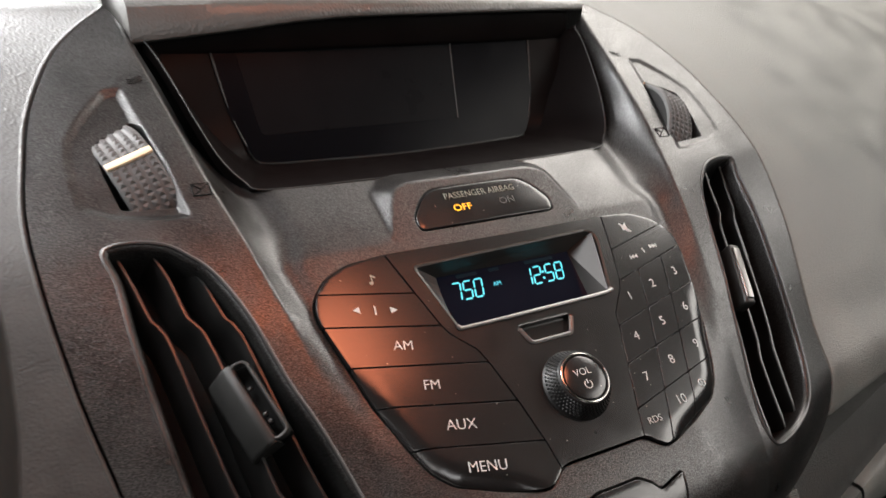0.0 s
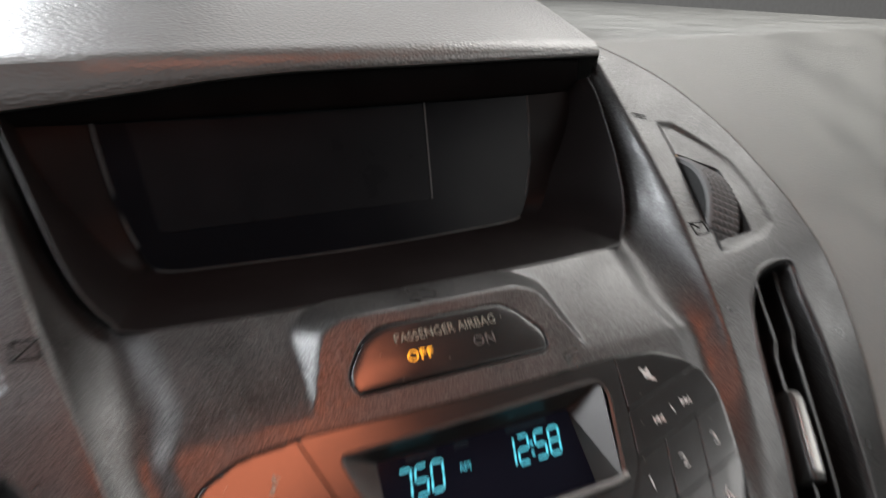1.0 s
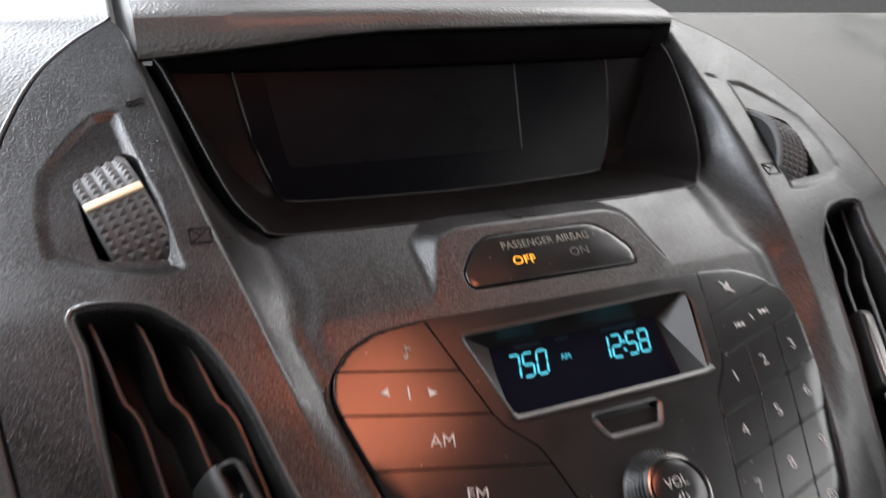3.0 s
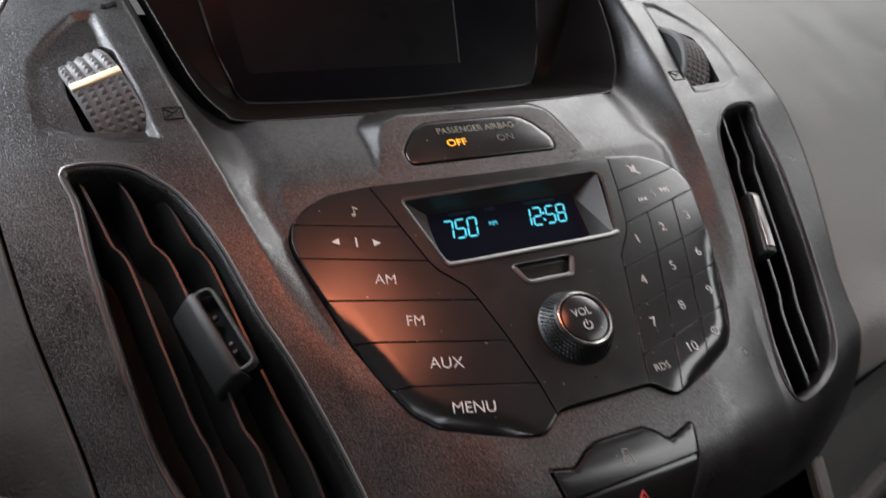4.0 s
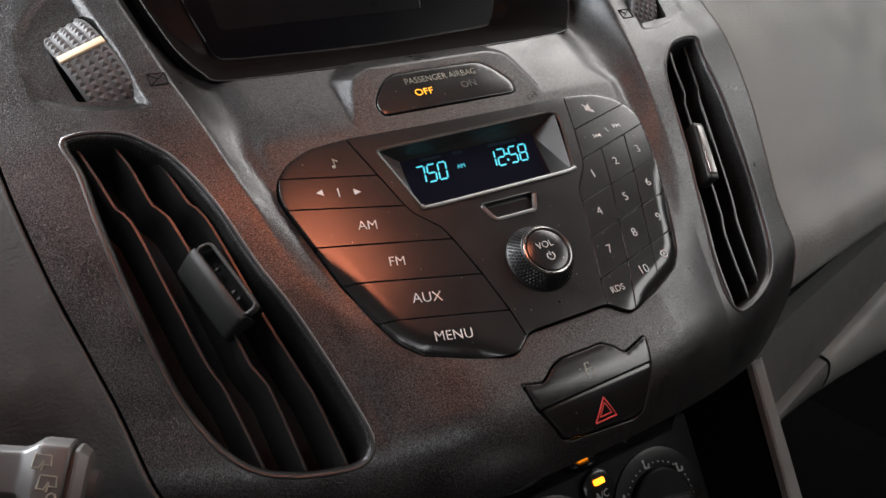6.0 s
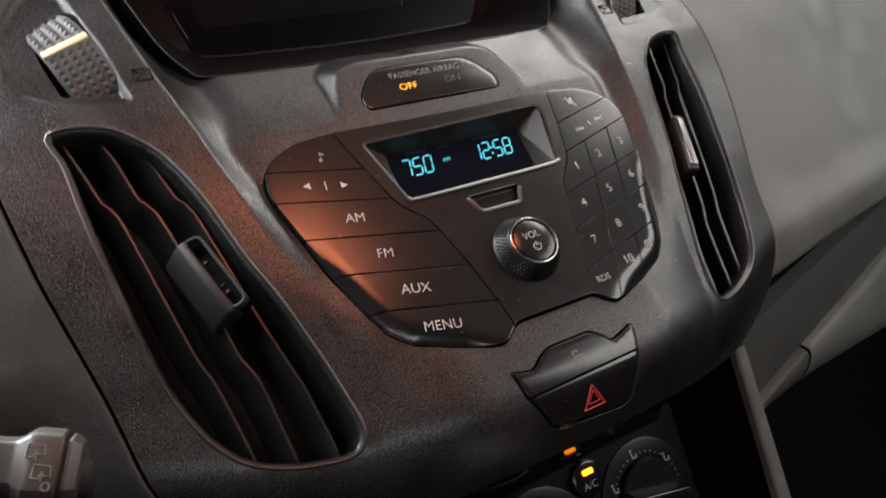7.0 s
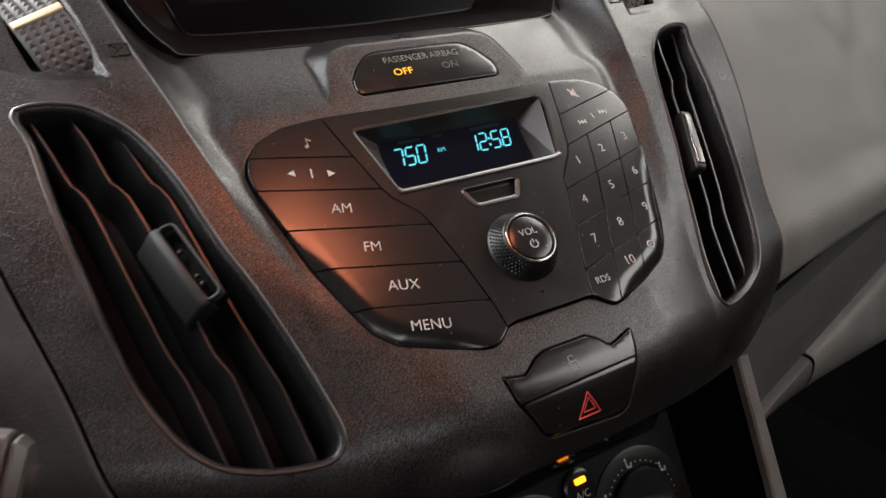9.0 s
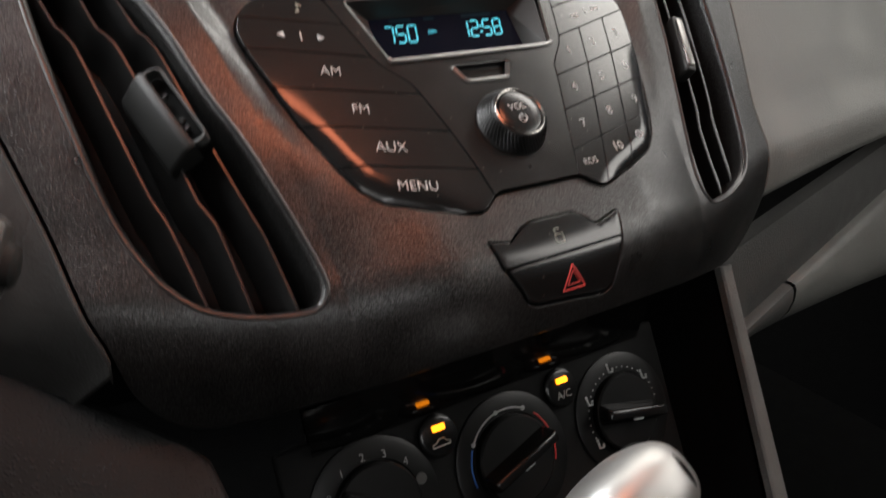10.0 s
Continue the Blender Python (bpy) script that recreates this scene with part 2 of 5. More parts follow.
# ---- materials ----
def material(name, colour, roughness=0.5, metal=0.0, coat=0.0, grain=0.0, grain_size=0.0008, leather=False, mottle=0.15, mottle_size=0.02, specks=0.0, glow=None, glow_strength=0.0, spec=0.5, wear=0.0, deep=0.5, pimples=False, speckle=0.0, speckle_size=0.0009):
    """Colour varied by broad mottling and fine grain; bump of moulded plastic or leather grain."""
    mat = bpy.data.materials.new(name)
    mat.use_nodes = True
    nodes, links = mat.node_tree.nodes, mat.node_tree.links
    bsdf = nodes["Principled BSDF"]
    bsdf.inputs["Roughness"].default_value, bsdf.inputs["Metallic"].default_value = roughness, metal
    bsdf.inputs["Coat Weight"].default_value, bsdf.inputs["Coat Roughness"].default_value = coat, 0.12
    bsdf.inputs["Specular IOR Level"].default_value = spec
    where = nodes.new("ShaderNodeTexCoord")
    broad = nodes.new("ShaderNodeTexNoise")
    broad.inputs["Scale"].default_value, broad.inputs["Detail"].default_value = 1 / mottle_size, 4
    links.new(where.outputs["Object"], broad.inputs["Vector"])
    ramp = nodes.new("ShaderNodeMapRange")
    ramp.inputs["From Min"].default_value, ramp.inputs["From Max"].default_value = 0.3, 0.7
    ramp.inputs["To Min"].default_value, ramp.inputs["To Max"].default_value = 1 - mottle, 1 + mottle
    links.new(broad.outputs["Fac"], ramp.inputs["Value"])
    tint = nodes.new("ShaderNodeMix")
    tint.data_type, tint.blend_type = "RGBA", "MULTIPLY"
    tint.inputs["Factor"].default_value = 1
    tint.inputs["A"].default_value = (*colour, 1)
    links.new(ramp.outputs["Result"], tint.inputs["B"])
    shade = tint.outputs["Result"]
    if speckle:
        salt = nodes.new("ShaderNodeTexNoise")
        salt.inputs["Scale"].default_value, salt.inputs["Detail"].default_value = 1 / speckle_size, 1
        links.new(where.outputs["Object"], salt.inputs["Vector"])
        level = nodes.new("ShaderNodeMapRange")
        level.inputs["From Min"].default_value, level.inputs["From Max"].default_value = 0.4, 0.66
        level.inputs["To Min"].default_value, level.inputs["To Max"].default_value = 1 - 0.6 * speckle, 1 + speckle
        links.new(salt.outputs["Fac"], level.inputs["Value"])
        shine = nodes.new("ShaderNodeMath")
        shine.operation = "MULTIPLY"
        shine.inputs[1].default_value = spec
        links.new(level.outputs["Result"], shine.inputs[0])
        links.new(shine.outputs["Value"], bsdf.inputs["Specular IOR Level"])
        grains = nodes.new("ShaderNodeMix")
        grains.data_type, grains.blend_type = "RGBA", "MULTIPLY"
        grains.inputs["Factor"].default_value = 1
        links.new(shade, grains.inputs["A"])
        links.new(level.outputs["Result"], grains.inputs["B"])
        shade = grains.outputs["Result"]
    if specks:
        dust = nodes.new("ShaderNodeTexVoronoi")
        dust.inputs["Scale"].default_value = 160
        links.new(where.outputs["Object"], dust.inputs["Vector"])
        small = nodes.new("ShaderNodeMapRange")
        small.inputs["From Min"].default_value, small.inputs["From Max"].default_value = 0.05, 0.035
        small.inputs["To Max"].default_value = specks
        links.new(dust.outputs["Distance"], small.inputs["Value"])
        dusty = nodes.new("ShaderNodeMix")
        dusty.data_type = "RGBA"
        dusty.inputs["B"].default_value = (0.3, 0.28, 0.25, 1)
        links.new(small.outputs["Result"], dusty.inputs["Factor"])
        links.new(shade, dusty.inputs["A"])
        shade = dusty.outputs["Result"]
    links.new(shade, bsdf.inputs["Base Color"])
    gloss = nodes.new("ShaderNodeMapRange")
    gloss.inputs["From Min"].default_value, gloss.inputs["From Max"].default_value = 0.3, 0.7
    gloss.inputs["To Min"].default_value, gloss.inputs["To Max"].default_value = max(0.02, roughness * (0.88 - wear)), min(1, roughness * (1.12 + wear))
    links.new(broad.outputs["Fac"], gloss.inputs["Value"])
    links.new(gloss.outputs["Result"], bsdf.inputs["Roughness"])
    if grain:
        if pimples:
            fine = nodes.new("ShaderNodeTexVoronoi")
            dome = nodes.new("ShaderNodeMapRange")
            dome.interpolation_type = "SMOOTHSTEP"
            dome.inputs["From Min"].default_value, dome.inputs["From Max"].default_value = 0.5, 0.05
            links.new(fine.outputs["Distance"], dome.inputs["Value"])
            out = dome.outputs["Result"]
        elif leather:
            fine = nodes.new("ShaderNodeTexVoronoi")
            fine.feature = "SMOOTH_F1"
            out = fine.outputs["Distance"]
        else:
            fine = nodes.new("ShaderNodeTexNoise")
            fine.inputs["Detail"].default_value, fine.inputs["Roughness"].default_value = 3, 0.6
            out = fine.outputs["Fac"]
        fine.inputs["Scale"].default_value = 1 / grain_size
        links.new(where.outputs["Object"], fine.inputs["Vector"])
        bump = nodes.new("ShaderNodeBump")
        bump.inputs["Strength"].default_value, bump.inputs["Distance"].default_value = grain, grain_size * deep
        links.new(out, bump.inputs["Height"])
        links.new(bump.outputs["Normal"], bsdf.inputs["Normal"])
    if glow:
        bsdf.inputs["Emission Color"].default_value = (*glow, 1)
        bsdf.inputs["Emission Strength"].default_value = glow_strength
    return mat


GRAINED = material("grained_black_plastic", (0.0088, 0.0087, 0.0085), 0.34, grain=0.8, grain_size=0.00066, deep=0.15, pimples=True, mottle=0.2, specks=0.2, wear=0.08, speckle=0.62, speckle_size=0.00058)
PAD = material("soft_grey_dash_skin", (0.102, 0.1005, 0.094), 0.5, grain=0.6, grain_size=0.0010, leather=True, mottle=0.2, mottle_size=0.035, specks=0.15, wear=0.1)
HOODSKIN = material("grey_hood_skin", (0.05, 0.048, 0.0455), 0.38, spec=0.75, grain=0.7, grain_size=0.0015, deep=0.26, leather=True, mottle=0.14, mottle_size=0.04, specks=0.1)
LIP = material("smooth_vent_lip", (0.014, 0.014, 0.0137), 0.4, spec=0.5, grain=0.25, grain_size=0.0005)
# Leather-grained, darker copy of the dash skin; the driver's-side shade is in its colour.
PADSHADE = material("shaded_leather_grain_dash_skin", (0.034, 0.033, 0.0315), 0.55, spec=0.28, grain=0.4, grain_size=0.0013, leather=True, mottle=0.25, mottle_size=0.02, specks=0.1)
STALKGREY = material("grey_stalk_plastic", (0.042, 0.040, 0.038), 0.42, grain=0.1, grain_size=0.0005)
DOORTRIM = material("black_door_trim", (0.004, 0.004, 0.004), 0.8, spec=0.2, grain=0.3, grain_size=0.001)
SATIN = material("satin_black_key", (0.0075, 0.0075, 0.0075), 0.19, grain=0.05, grain_size=0.0004, mottle=0.12, mottle_size=0.015, specks=0.5, wear=-0.06)
PIANO = material("smooth_black_plastic", (0.007, 0.007, 0.007), 0.22, grain=0.03, grain_size=0.0004, specks=0.5, mottle_size=0.012)
BEZEL = material("dark_silver_bezel", (0.17, 0.169, 0.167), 0.36, metal=0.7, grain=0.04, grain_size=0.0003, mottle=0.06)
SURROUND = material("brown_black_screen_surround", (0.0038, 0.003, 0.003), 0.45, spec=0.045, grain=0.1, grain_size=0.0005)
VOID = material("deep_vent_black", (0.003, 0.003, 0.003), 0.7, spec=0.2, mottle=0.3)
SLAT = material("vent_slat_plastic", (0.008, 0.008, 0.008), 0.36, spec=0.6, grain=0.1, grain_size=0.0005)
TABGREY = material("grey_rubber_tab", (0.013, 0.0133, 0.0127), 0.5, spec=0.4, grain=0.15, grain_size=0.0005)
WHEELGREY = material("grey_knurled_rubber", (0.06, 0.06, 0.0605), 0.6, spec=0.25, mottle=0.1)
CHROME = material("brushed_chrome", (0.17, 0.166, 0.16), 0.34, metal=1.0, mottle=0.05)
GLOSSBLACK = material("gloss_black_plastic", (0.004, 0.004, 0.004), 0.09, spec=1.0, mottle=0.1)
DARKCHROME = material("dark_chrome", (0.22, 0.21, 0.2), 0.2, metal=1.0, mottle=0.05)
CREAM = material("cream_marker_paint", (0.62, 0.5, 0.34), 0.5, mottle=0.05)
FADEDPRINT = material("faded_grey_print", (0.15, 0.155, 0.125), 0.5, mottle=0.1)
PRINT = material("pale_grey_print", (0.36, 0.36, 0.35), 0.5, mottle=0.05)
DIMPRINT = material("dim_grey_print", (0.055, 0.053, 0.05), 0.5, mottle=0.05)
DARKPRINT = material("dark_icon_print", (0.003, 0.003, 0.003), 0.7, spec=0.1)
KNURL = material("black_knurled_skirt", (0.004, 0.004, 0.004), 0.35, spec=0.12)
REDPRINT = material("red_hazard_print", (0.55, 0.045, 0.04), 0.5, mottle=0.05)
GLASS = material("dark_display_window", (0.0035, 0.0035, 0.006), 0.12, spec=0.06, mottle=0.1, glow=(0.25, 0.4, 0.8), glow_strength=0.005)
RIM = material("dark_glass_rim", (0.012, 0.012, 0.012), 0.4, spec=0.25)
OUTSIDE = material("dim_grey_outdoors", (0.2, 0.2, 0.2), 1.0, glow=(1.0, 0.97, 0.92), glow_strength=0.11)
SCREEN = material("dark_screen_glass", (0.0024, 0.0026, 0.0034), 0.22, spec=0.04, mottle=0.1)
PANEL = material("dark_grey_display_panel", (0.0036, 0.0040, 0.0047), 0.3, spec=0.04, mottle=0.1)
CYAN = material("cyan_display_segment", (0.05, 0.3, 0.4), 0.4, glow=(0.065, 0.6, 0.74), glow_strength=0.95)
CYANDIM = material("unlit_display_segment", (0.003, 0.009, 0.013), 0.3, spec=0.1, glow=(0.05, 0.4, 0.6), glow_strength=0.012)
AMBER = material("amber_lit_letters", (0.6, 0.3, 0.02), 0.4, glow=(1.0, 0.37, 0.012), glow_strength=1.5)
AMBERLED = material("amber_led", (0.6, 0.3, 0.02), 0.4, glow=(1.0, 0.26, 0.008), glow_strength=4.4)
DIALBLACK = material("black_dial_plastic", (0.0045, 0.0045, 0.0045), 0.4, spec=0.25, grain=0.05, grain_size=0.0004)
GAP = material("black_joint", (0.003, 0.003, 0.003), 0.7, spec=0.1)
# Two tones for the bezel walls: grey where lit, darker where shade falls.
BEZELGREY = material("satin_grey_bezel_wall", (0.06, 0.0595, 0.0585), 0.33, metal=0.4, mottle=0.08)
BEZELSHADE = material("shaded_bezel_wall", (0.017, 0.0155, 0.0145), 0.34, spec=0.35, mottle=0.08)
SILVER = material("satin_silver_gear_knob", (0.34, 0.335, 0.325), 0.42, metal=0.85, mottle=0.05)
FELT = material("dark_trim", (0.012, 0.012, 0.0115), 0.7, spec=0.3, grain=0.3, grain_size=0.001)
LOWERGREY = material("dark_grey_lower_trim", (0.045, 0.044, 0.042), 0.55, grain=0.4, grain_size=0.0012, leather=True, mottle=0.12)
KNEE = material("dark_textured_lower_trim", (0.0095, 0.0096, 0.0097), 0.6, spec=0.25, grain=0.6, grain_size=0.0017, deep=0.25, pimples=True, mottle=0.12)
STRIP = material("grey_ribbed_trim", (0.13, 0.127, 0.12), 0.6, grain=1.0, grain_size=0.0014)
CARPET = material("black_carpet", (0.0025, 0.0025, 0.0025), 0.95, spec=0.1, grain=0.6, grain_size=0.002)
HEADLINER = material("grey_headliner", (0.2, 0.195, 0.19), 0.95, grain=0.3, grain_size=0.002)
BLUEPRINT = material("blue_print", (0.03, 0.12, 0.4), 0.5)

# ---- fascia of the centre stack ----
RIDGE_V = [-140, -60, -18, 2, 25, 40, 64, 89, 105, 130, 169, 207, 245]
RIDGE_U = [92, 100, 105, 110.5, 115, 118, 123, 128, 131, 135, 140.5, 146, 151.5]
RIDGE_W = [-14, -12, -3.5, -1.0, 1.2, 3.0, 4.0, 4.5, 3.2, 2.0, -2.0, -6.5, -11]
FALL_V = [-140, -53, -21, 18, 54, 90, 150, 240]
FALL_W = [12, 11, 13, 9, 5, 1, -1.0, -6.0]


def soft_table(at, places, values, blur=9.0):
    """A smooth curve near the values given at the places."""
    fine = np.arange(-220.0, 320.0, 1.0)
    bell = np.exp(-0.5 * (np.arange(-30, 31) / blur) ** 2)
    line = np.pad(np.interp(fine, places, values), 30, mode="edge")
    return np.interp(at, fine, np.convolve(line, bell / bell.sum(), mode="valid"))


def sharp_w(u, v):
    """The fascia's height with its ridge left sharp."""
    u, v = np.abs(np.asarray(u, float)), np.asarray(v, float)
    ur, wr, fall = soft_table(v, RIDGE_V, RIDGE_U), soft_table(v, RIDGE_V, RIDGE_W, 7.0), soft_table(v, FALL_V, FALL_W)
    low = smooth_step((-v - 5) / 55)
    us = ur - 22 - 25 * low - 12 * smooth_step((v - 66) / 24)
    wc = -1.6 - 12.0 * np.clip((v - 72) / 46, 0, 2) ** 1.3 - 1.6 * np.clip((-v - 60) / 40, 0, 1)
    dip = soft_table(v, [-50, 0, 60, 105, 130], [0, 0.9, 1.4, 2.2, 3.4])
    t = np.clip((u - us) / (ur - us), 0, 1)
    rise = np.clip((t - 0.12) / 0.88, 0, 1) ** (1.7 + 1.9 * smooth_step((v - 30) / 40)) * (1 - low) + t**1.6 * low
    mid = wc + (wr - wc) * rise - dip * np.sin(np.pi * np.clip(t / 0.85, 0, 1)) ** 2
    wing = wr - fall * np.clip((u - ur) / 68, 0, 1.3) ** 1.2
    w = np.where(u < ur, mid, wing)
    # the lower edge curls under
    vb, wb = -119 + 17 * (u / 137) ** 2, -40 - 20 * np.clip(u / 137, 0, 1.4) ** 2
    k = np.clip((vb + 45 - v) / 45, 0, 1.15)
    return w + (np.minimum(wb, w - 5) - w) * k**2.3


def fascia_w(u, v):
    """How far the fascia stands out of the stack's plane, its ridge rounded over."""
    u, v = np.abs(np.asarray(u, float)), np.asarray(v, float)
    reach = 0.5 + 1.7 * smooth_step((v - 92) / 26)
    return sum(share * sharp_w(np.abs(u + k * reach), v) for k, share in ((-1, 0.15), (-0.5, 0.22), (0, 0.26), (0.5, 0.22), (1, 0.15)))


EDGE_RIGHT = curve_through([(0, -109), (40, -108.2), (75, -106.5), (110, -103), (140, -98.5), (162, -91), (176, -78), (182, -62), (186, -50), (190, -22), (195, 3), (199, 22), (202, 39), (206.5, 75), (208, 110), (204.5, 140), (199.5, 168), (187, 203), (172, 227), (156, 245)], 3, closed=False)
INNER_TOP = [(153, 241), (150.5, 233), (144.5, 222), (138.5, 207), (133, 182), (128, 160), (122, 141), (114, 128), (105, 121.5), (60, 119.5), (0, 119)]
FASCIA_EDGE = EDGE_RIGHT + INNER_TOP + [(-x, y) for x, y in reversed(INNER_TOP[:-1])] + [(-x, y) for x, y in reversed(EDGE_RIGHT[1:])]

RADIO_HALF = [(0, -51.8), (23, -51.8), (28.5, -56.5), (33, -59), (40, -58), (56, -52.8), (74, -45), (82, -37), (88, -25), (96, -4), (101, 16), (106.3, 36), (107, 44), (104.5, 52), (97, 60), (85, 65.5), (66, 67.2), (30, 66.8), (0, 66.6)]
RADIO_EDGE = RADIO_HALF + [(-x, y) for x, y in reversed(RADIO_HALF[1:-1])]
RADIO_EDGE = rounded(RADIO_EDGE, 3.0, 3)

VENT_RIGHT = [(184, 87), (181, 74), (180, 54), (178.5, 36.6), (176.5, 18), (173.5, -4), (170.5, -21.5), (166, -37), (159.5, -51), (150, -62), (136, -69.5), (121, -74), (110.5, -75), (105.5, -71), (104.5, -63), (108.2, -44), (113.5, -23), (119, -3.6), (125, 14), (128.5, 27), (133, 44.5), (138, 59), (144, 71.5), (151, 80), (159, 87), (170, 90.5), (180, 90.5)]
VENT_RIGHT = curve_through(list(reversed(VENT_RIGHT)), 2.5)
WHEEL_HOLE = rounded([(178, 147), (176.5, 128), (173, 108.5), (149.5, 106.5), (148.5, 113), (151.5, 134), (154.5, 155), (159, 161)], 2.0, 3)
WHEEL_HOLE = list(reversed(WHEEL_HOLE))
HAZARD_EDGE = rounded([(-38.5, -70), (-27, -72.5), (-19.5, -67.5), (-14, -65.5), (10, -65.5), (16, -69), (20, -73.5), (33.5, -69.5), (35.5, -71), (32, -85), (23.5, -101), (18, -103), (-20, -100.5), (-25.5, -98.5), (-36, -83)], 1.5, 3)

fascia = thing("centre_console_fascia", "black grained plastic centre console fascia around the radio", "dashboard")


def shade_by(ob, height, reach=0.7):
    """Shades a sheet by the slope of its height function, so that its triangles do not show."""
    mesh = ob.data
    co = np.array([tuple(v.co) for v in mesh.vertices]) / MM
    normals = np.array([tuple(v.normal) for v in mesh.vertices])
    u, v = co[:, 0], co[:, 1]
    slope_u = (height(u + reach, v) - height(u - reach, v)) / (2 * reach)
    slope_v = (height(u, v + reach) - height(u, v - reach)) / (2 * reach)
    exact = np.stack([-slope_u, -slope_v, np.ones(len(u))], 1)
    exact /= np.linalg.norm(exact, axis=1)[:, None]
    on_top = np.abs(co[:, 2] - height(u, v)) < 0.05
    normals[on_top] = exact[on_top]
    mesh.normals_split_custom_set_from_vertices([tuple(n) for n in normals])
    return ob


def anticlockwise(poly):
    pts = np.asarray(poly)
    area = np.sum(pts[:, 0] * np.roll(pts[:, 1], -1) - np.roll(pts[:, 0], -1) * pts[:, 1])
    return list(poly) if area > 0 else list(reversed(poly))


POD = anticlockwise(rounded([(-41, 75), (-42.5, 84), (-34.5, 95), (-27, 100.5), (27, 100.5), (34.5, 95), (42.5, 84), (41, 75)], 4.0, 4))
FLANGE = anticlockwise(rounded([(-57, 74), (-46.5, 101.5), (-36.5, 105.8), (36.5, 105.8), (46.5, 101.5), (57, 74), (40, 70), (-40, 70)], 2.5, 4))


def shell_w(u, v):
    """The fascia with the raised pod of the airbag lamp and the dishes of the thumbwheels."""
    u, v = np.asarray(u, float), np.asarray(v, float)
    pts = np.stack([u, v], 1)
    away = edge_distance(pts, FLANGE) * ~inside(pts, FLANGE)
    base = fascia_w(u, v)
    pod = -1.6 + 0.012 * np.clip(v - 74, 0, 30) - 0.85 * away
    gap = base - pod
    return np.where(away < 14, np.maximum(base, pod) + 0.25 * np.maximum(0, 1 - np.abs(gap) / 1.0) ** 2 * (v > 78), base) + recess(u, v)


FASCIA_HOLES = [anticlockwise(h) for h in (RADIO_EDGE, VENT_RIGHT, flipped(VENT_RIGHT), WHEEL_HOLE, flipped(WHEEL_HOLE), HAZARD_EDGE, POD)]


def recess(u, v):
    """The shallow dish round each thumbwheel."""
    dish = [(159, 183), (169, 181), (181.5, 164), (189.4, 150), (191, 136), (191, 121), (189, 110), (177, 103.4), (155.6, 99.3), (144.8, 99.5), (146.5, 109), (149, 133), (155, 159)]
    pts = np.stack([np.abs(u), v], 1)
    d = edge_distance(pts, dish) * np.where(inside(pts, dish), 1, 0)
    return -np.where(np.asarray(u) < 0, 2.3, 1.5) * smooth_step(d / 4.0) * np.clip((204 - np.abs(u)) / 42, 0.3, 1)


STEP = 1.6
RIDGE_LINE = [(float(soft_table(y, RIDGE_V, RIDGE_U)), y) for y in range(-30, 218, 3)]
POD_CREASE = [(-57, 75.5), (-46.5, 101.5), (-36.5, 105.8), (36.5, 105.8), (46.5, 101.5), (57, 75.5)]
bm = sheet(FASCIA_EDGE, FASCIA_HOLES, STEP, shell_w, creases=[[(s * (x - off), y) for x, y in RIDGE_LINE if low < y < high] for s in (1, -1) for off, low, high in ((-2.4, 60, 205), (-1.2, 60, 208), (0, -99, 999), (1.2, 60, 208), (2.4, -12, 212), (4.8, -12, 205), (7.2, -12, 175), (9.6, -10, 128), (12.2, 58, 126), (14.8, 60, 122), (17.4, 62, 118), (20.0, 64, 116))] + [POD_CREASE])
VENT_ROLL = [(0.8, 0.25), (1.8, 0.9), (2.6, 1.6), (3.0, 26)]
for hole, steps in zip(FASCIA_HOLES, [[(0.6, 0.3), (0.9, 6)], VENT_ROLL, VENT_ROLL, [(0.4, 0.4), (0.6, 12)], [(0.4, 0.4), (0.6, 12)], [(0.6, 0.4), (1.0, 5)], [(0.5, 0.2), (0.9, 0.6), (1.0, 5)]]):
    turn_in(bm, spread(hole, STEP * 0.7), steps)
turn_in(bm, spread(FASCIA_EDGE, STEP), [(0.5, 0.4), (1.2, 1.2), (1.4, 6)])
shade_by(part("fascia_shell", bm, GRAINED, fascia, crease=85), shell_w, 1.0)

# rolled lips round the vents
for side in (1, -1):
    bm = bmesh.new()
    loop = [(side * x, y) for x, y in VENT_RIGHT]
    pts = [(x, y, float(fascia_w([x], [y])[0]) - 0.2) for x, y in spread(loop, 2.5)]
    tube(pts + pts[:2], 1.0, 8, bm, caps=False)
    part("vent_lip", bm, LIP, fascia)


# ---- radio ----
radio = thing("car_radio", "black car radio panel with lit display, keys and volume knob", "radio")


def radio_roll(u, v):
    """The radio's face is flat and rolls off towards its lower corners."""
    d = edge_distance(np.stack([np.asarray(u, float), np.asarray(v, float)], 1), RADIO_EDGE)
    side = smooth_step((np.abs(u) - 30) / 25) * smooth_step((20 - np.asarray(v)) / 40)
    return 0.6 - 4.4 * side * np.clip(1 - d / 10.5, 0, 1) ** 2 - 0.7 * np.clip(1 - d / 2.0, 0, 1) ** 2


part("housing", slab(inset(anticlockwise(RADIO_EDGE), 1.1), -22, -14), GAP, radio)

LEFT_LINE = [(-66, 68), (-58, 43.3), (-52, 24.7), (-49.5, 19.6), (-45.5, 15.4), (-39.8, 9.6), (-37, 2.4), (-31.3, -18.2), (-27, -38.4), (-25.2, -53)]
RIGHT_LINE = [(66, 69), (60.2, 44.6), (54.8, 26.4), (52.5, 22), (46, 14.5), (42.2, 9.8), (40.4, 3.1), (33.7, -16.7), (26.3, -38.5), (22, -52.5)]


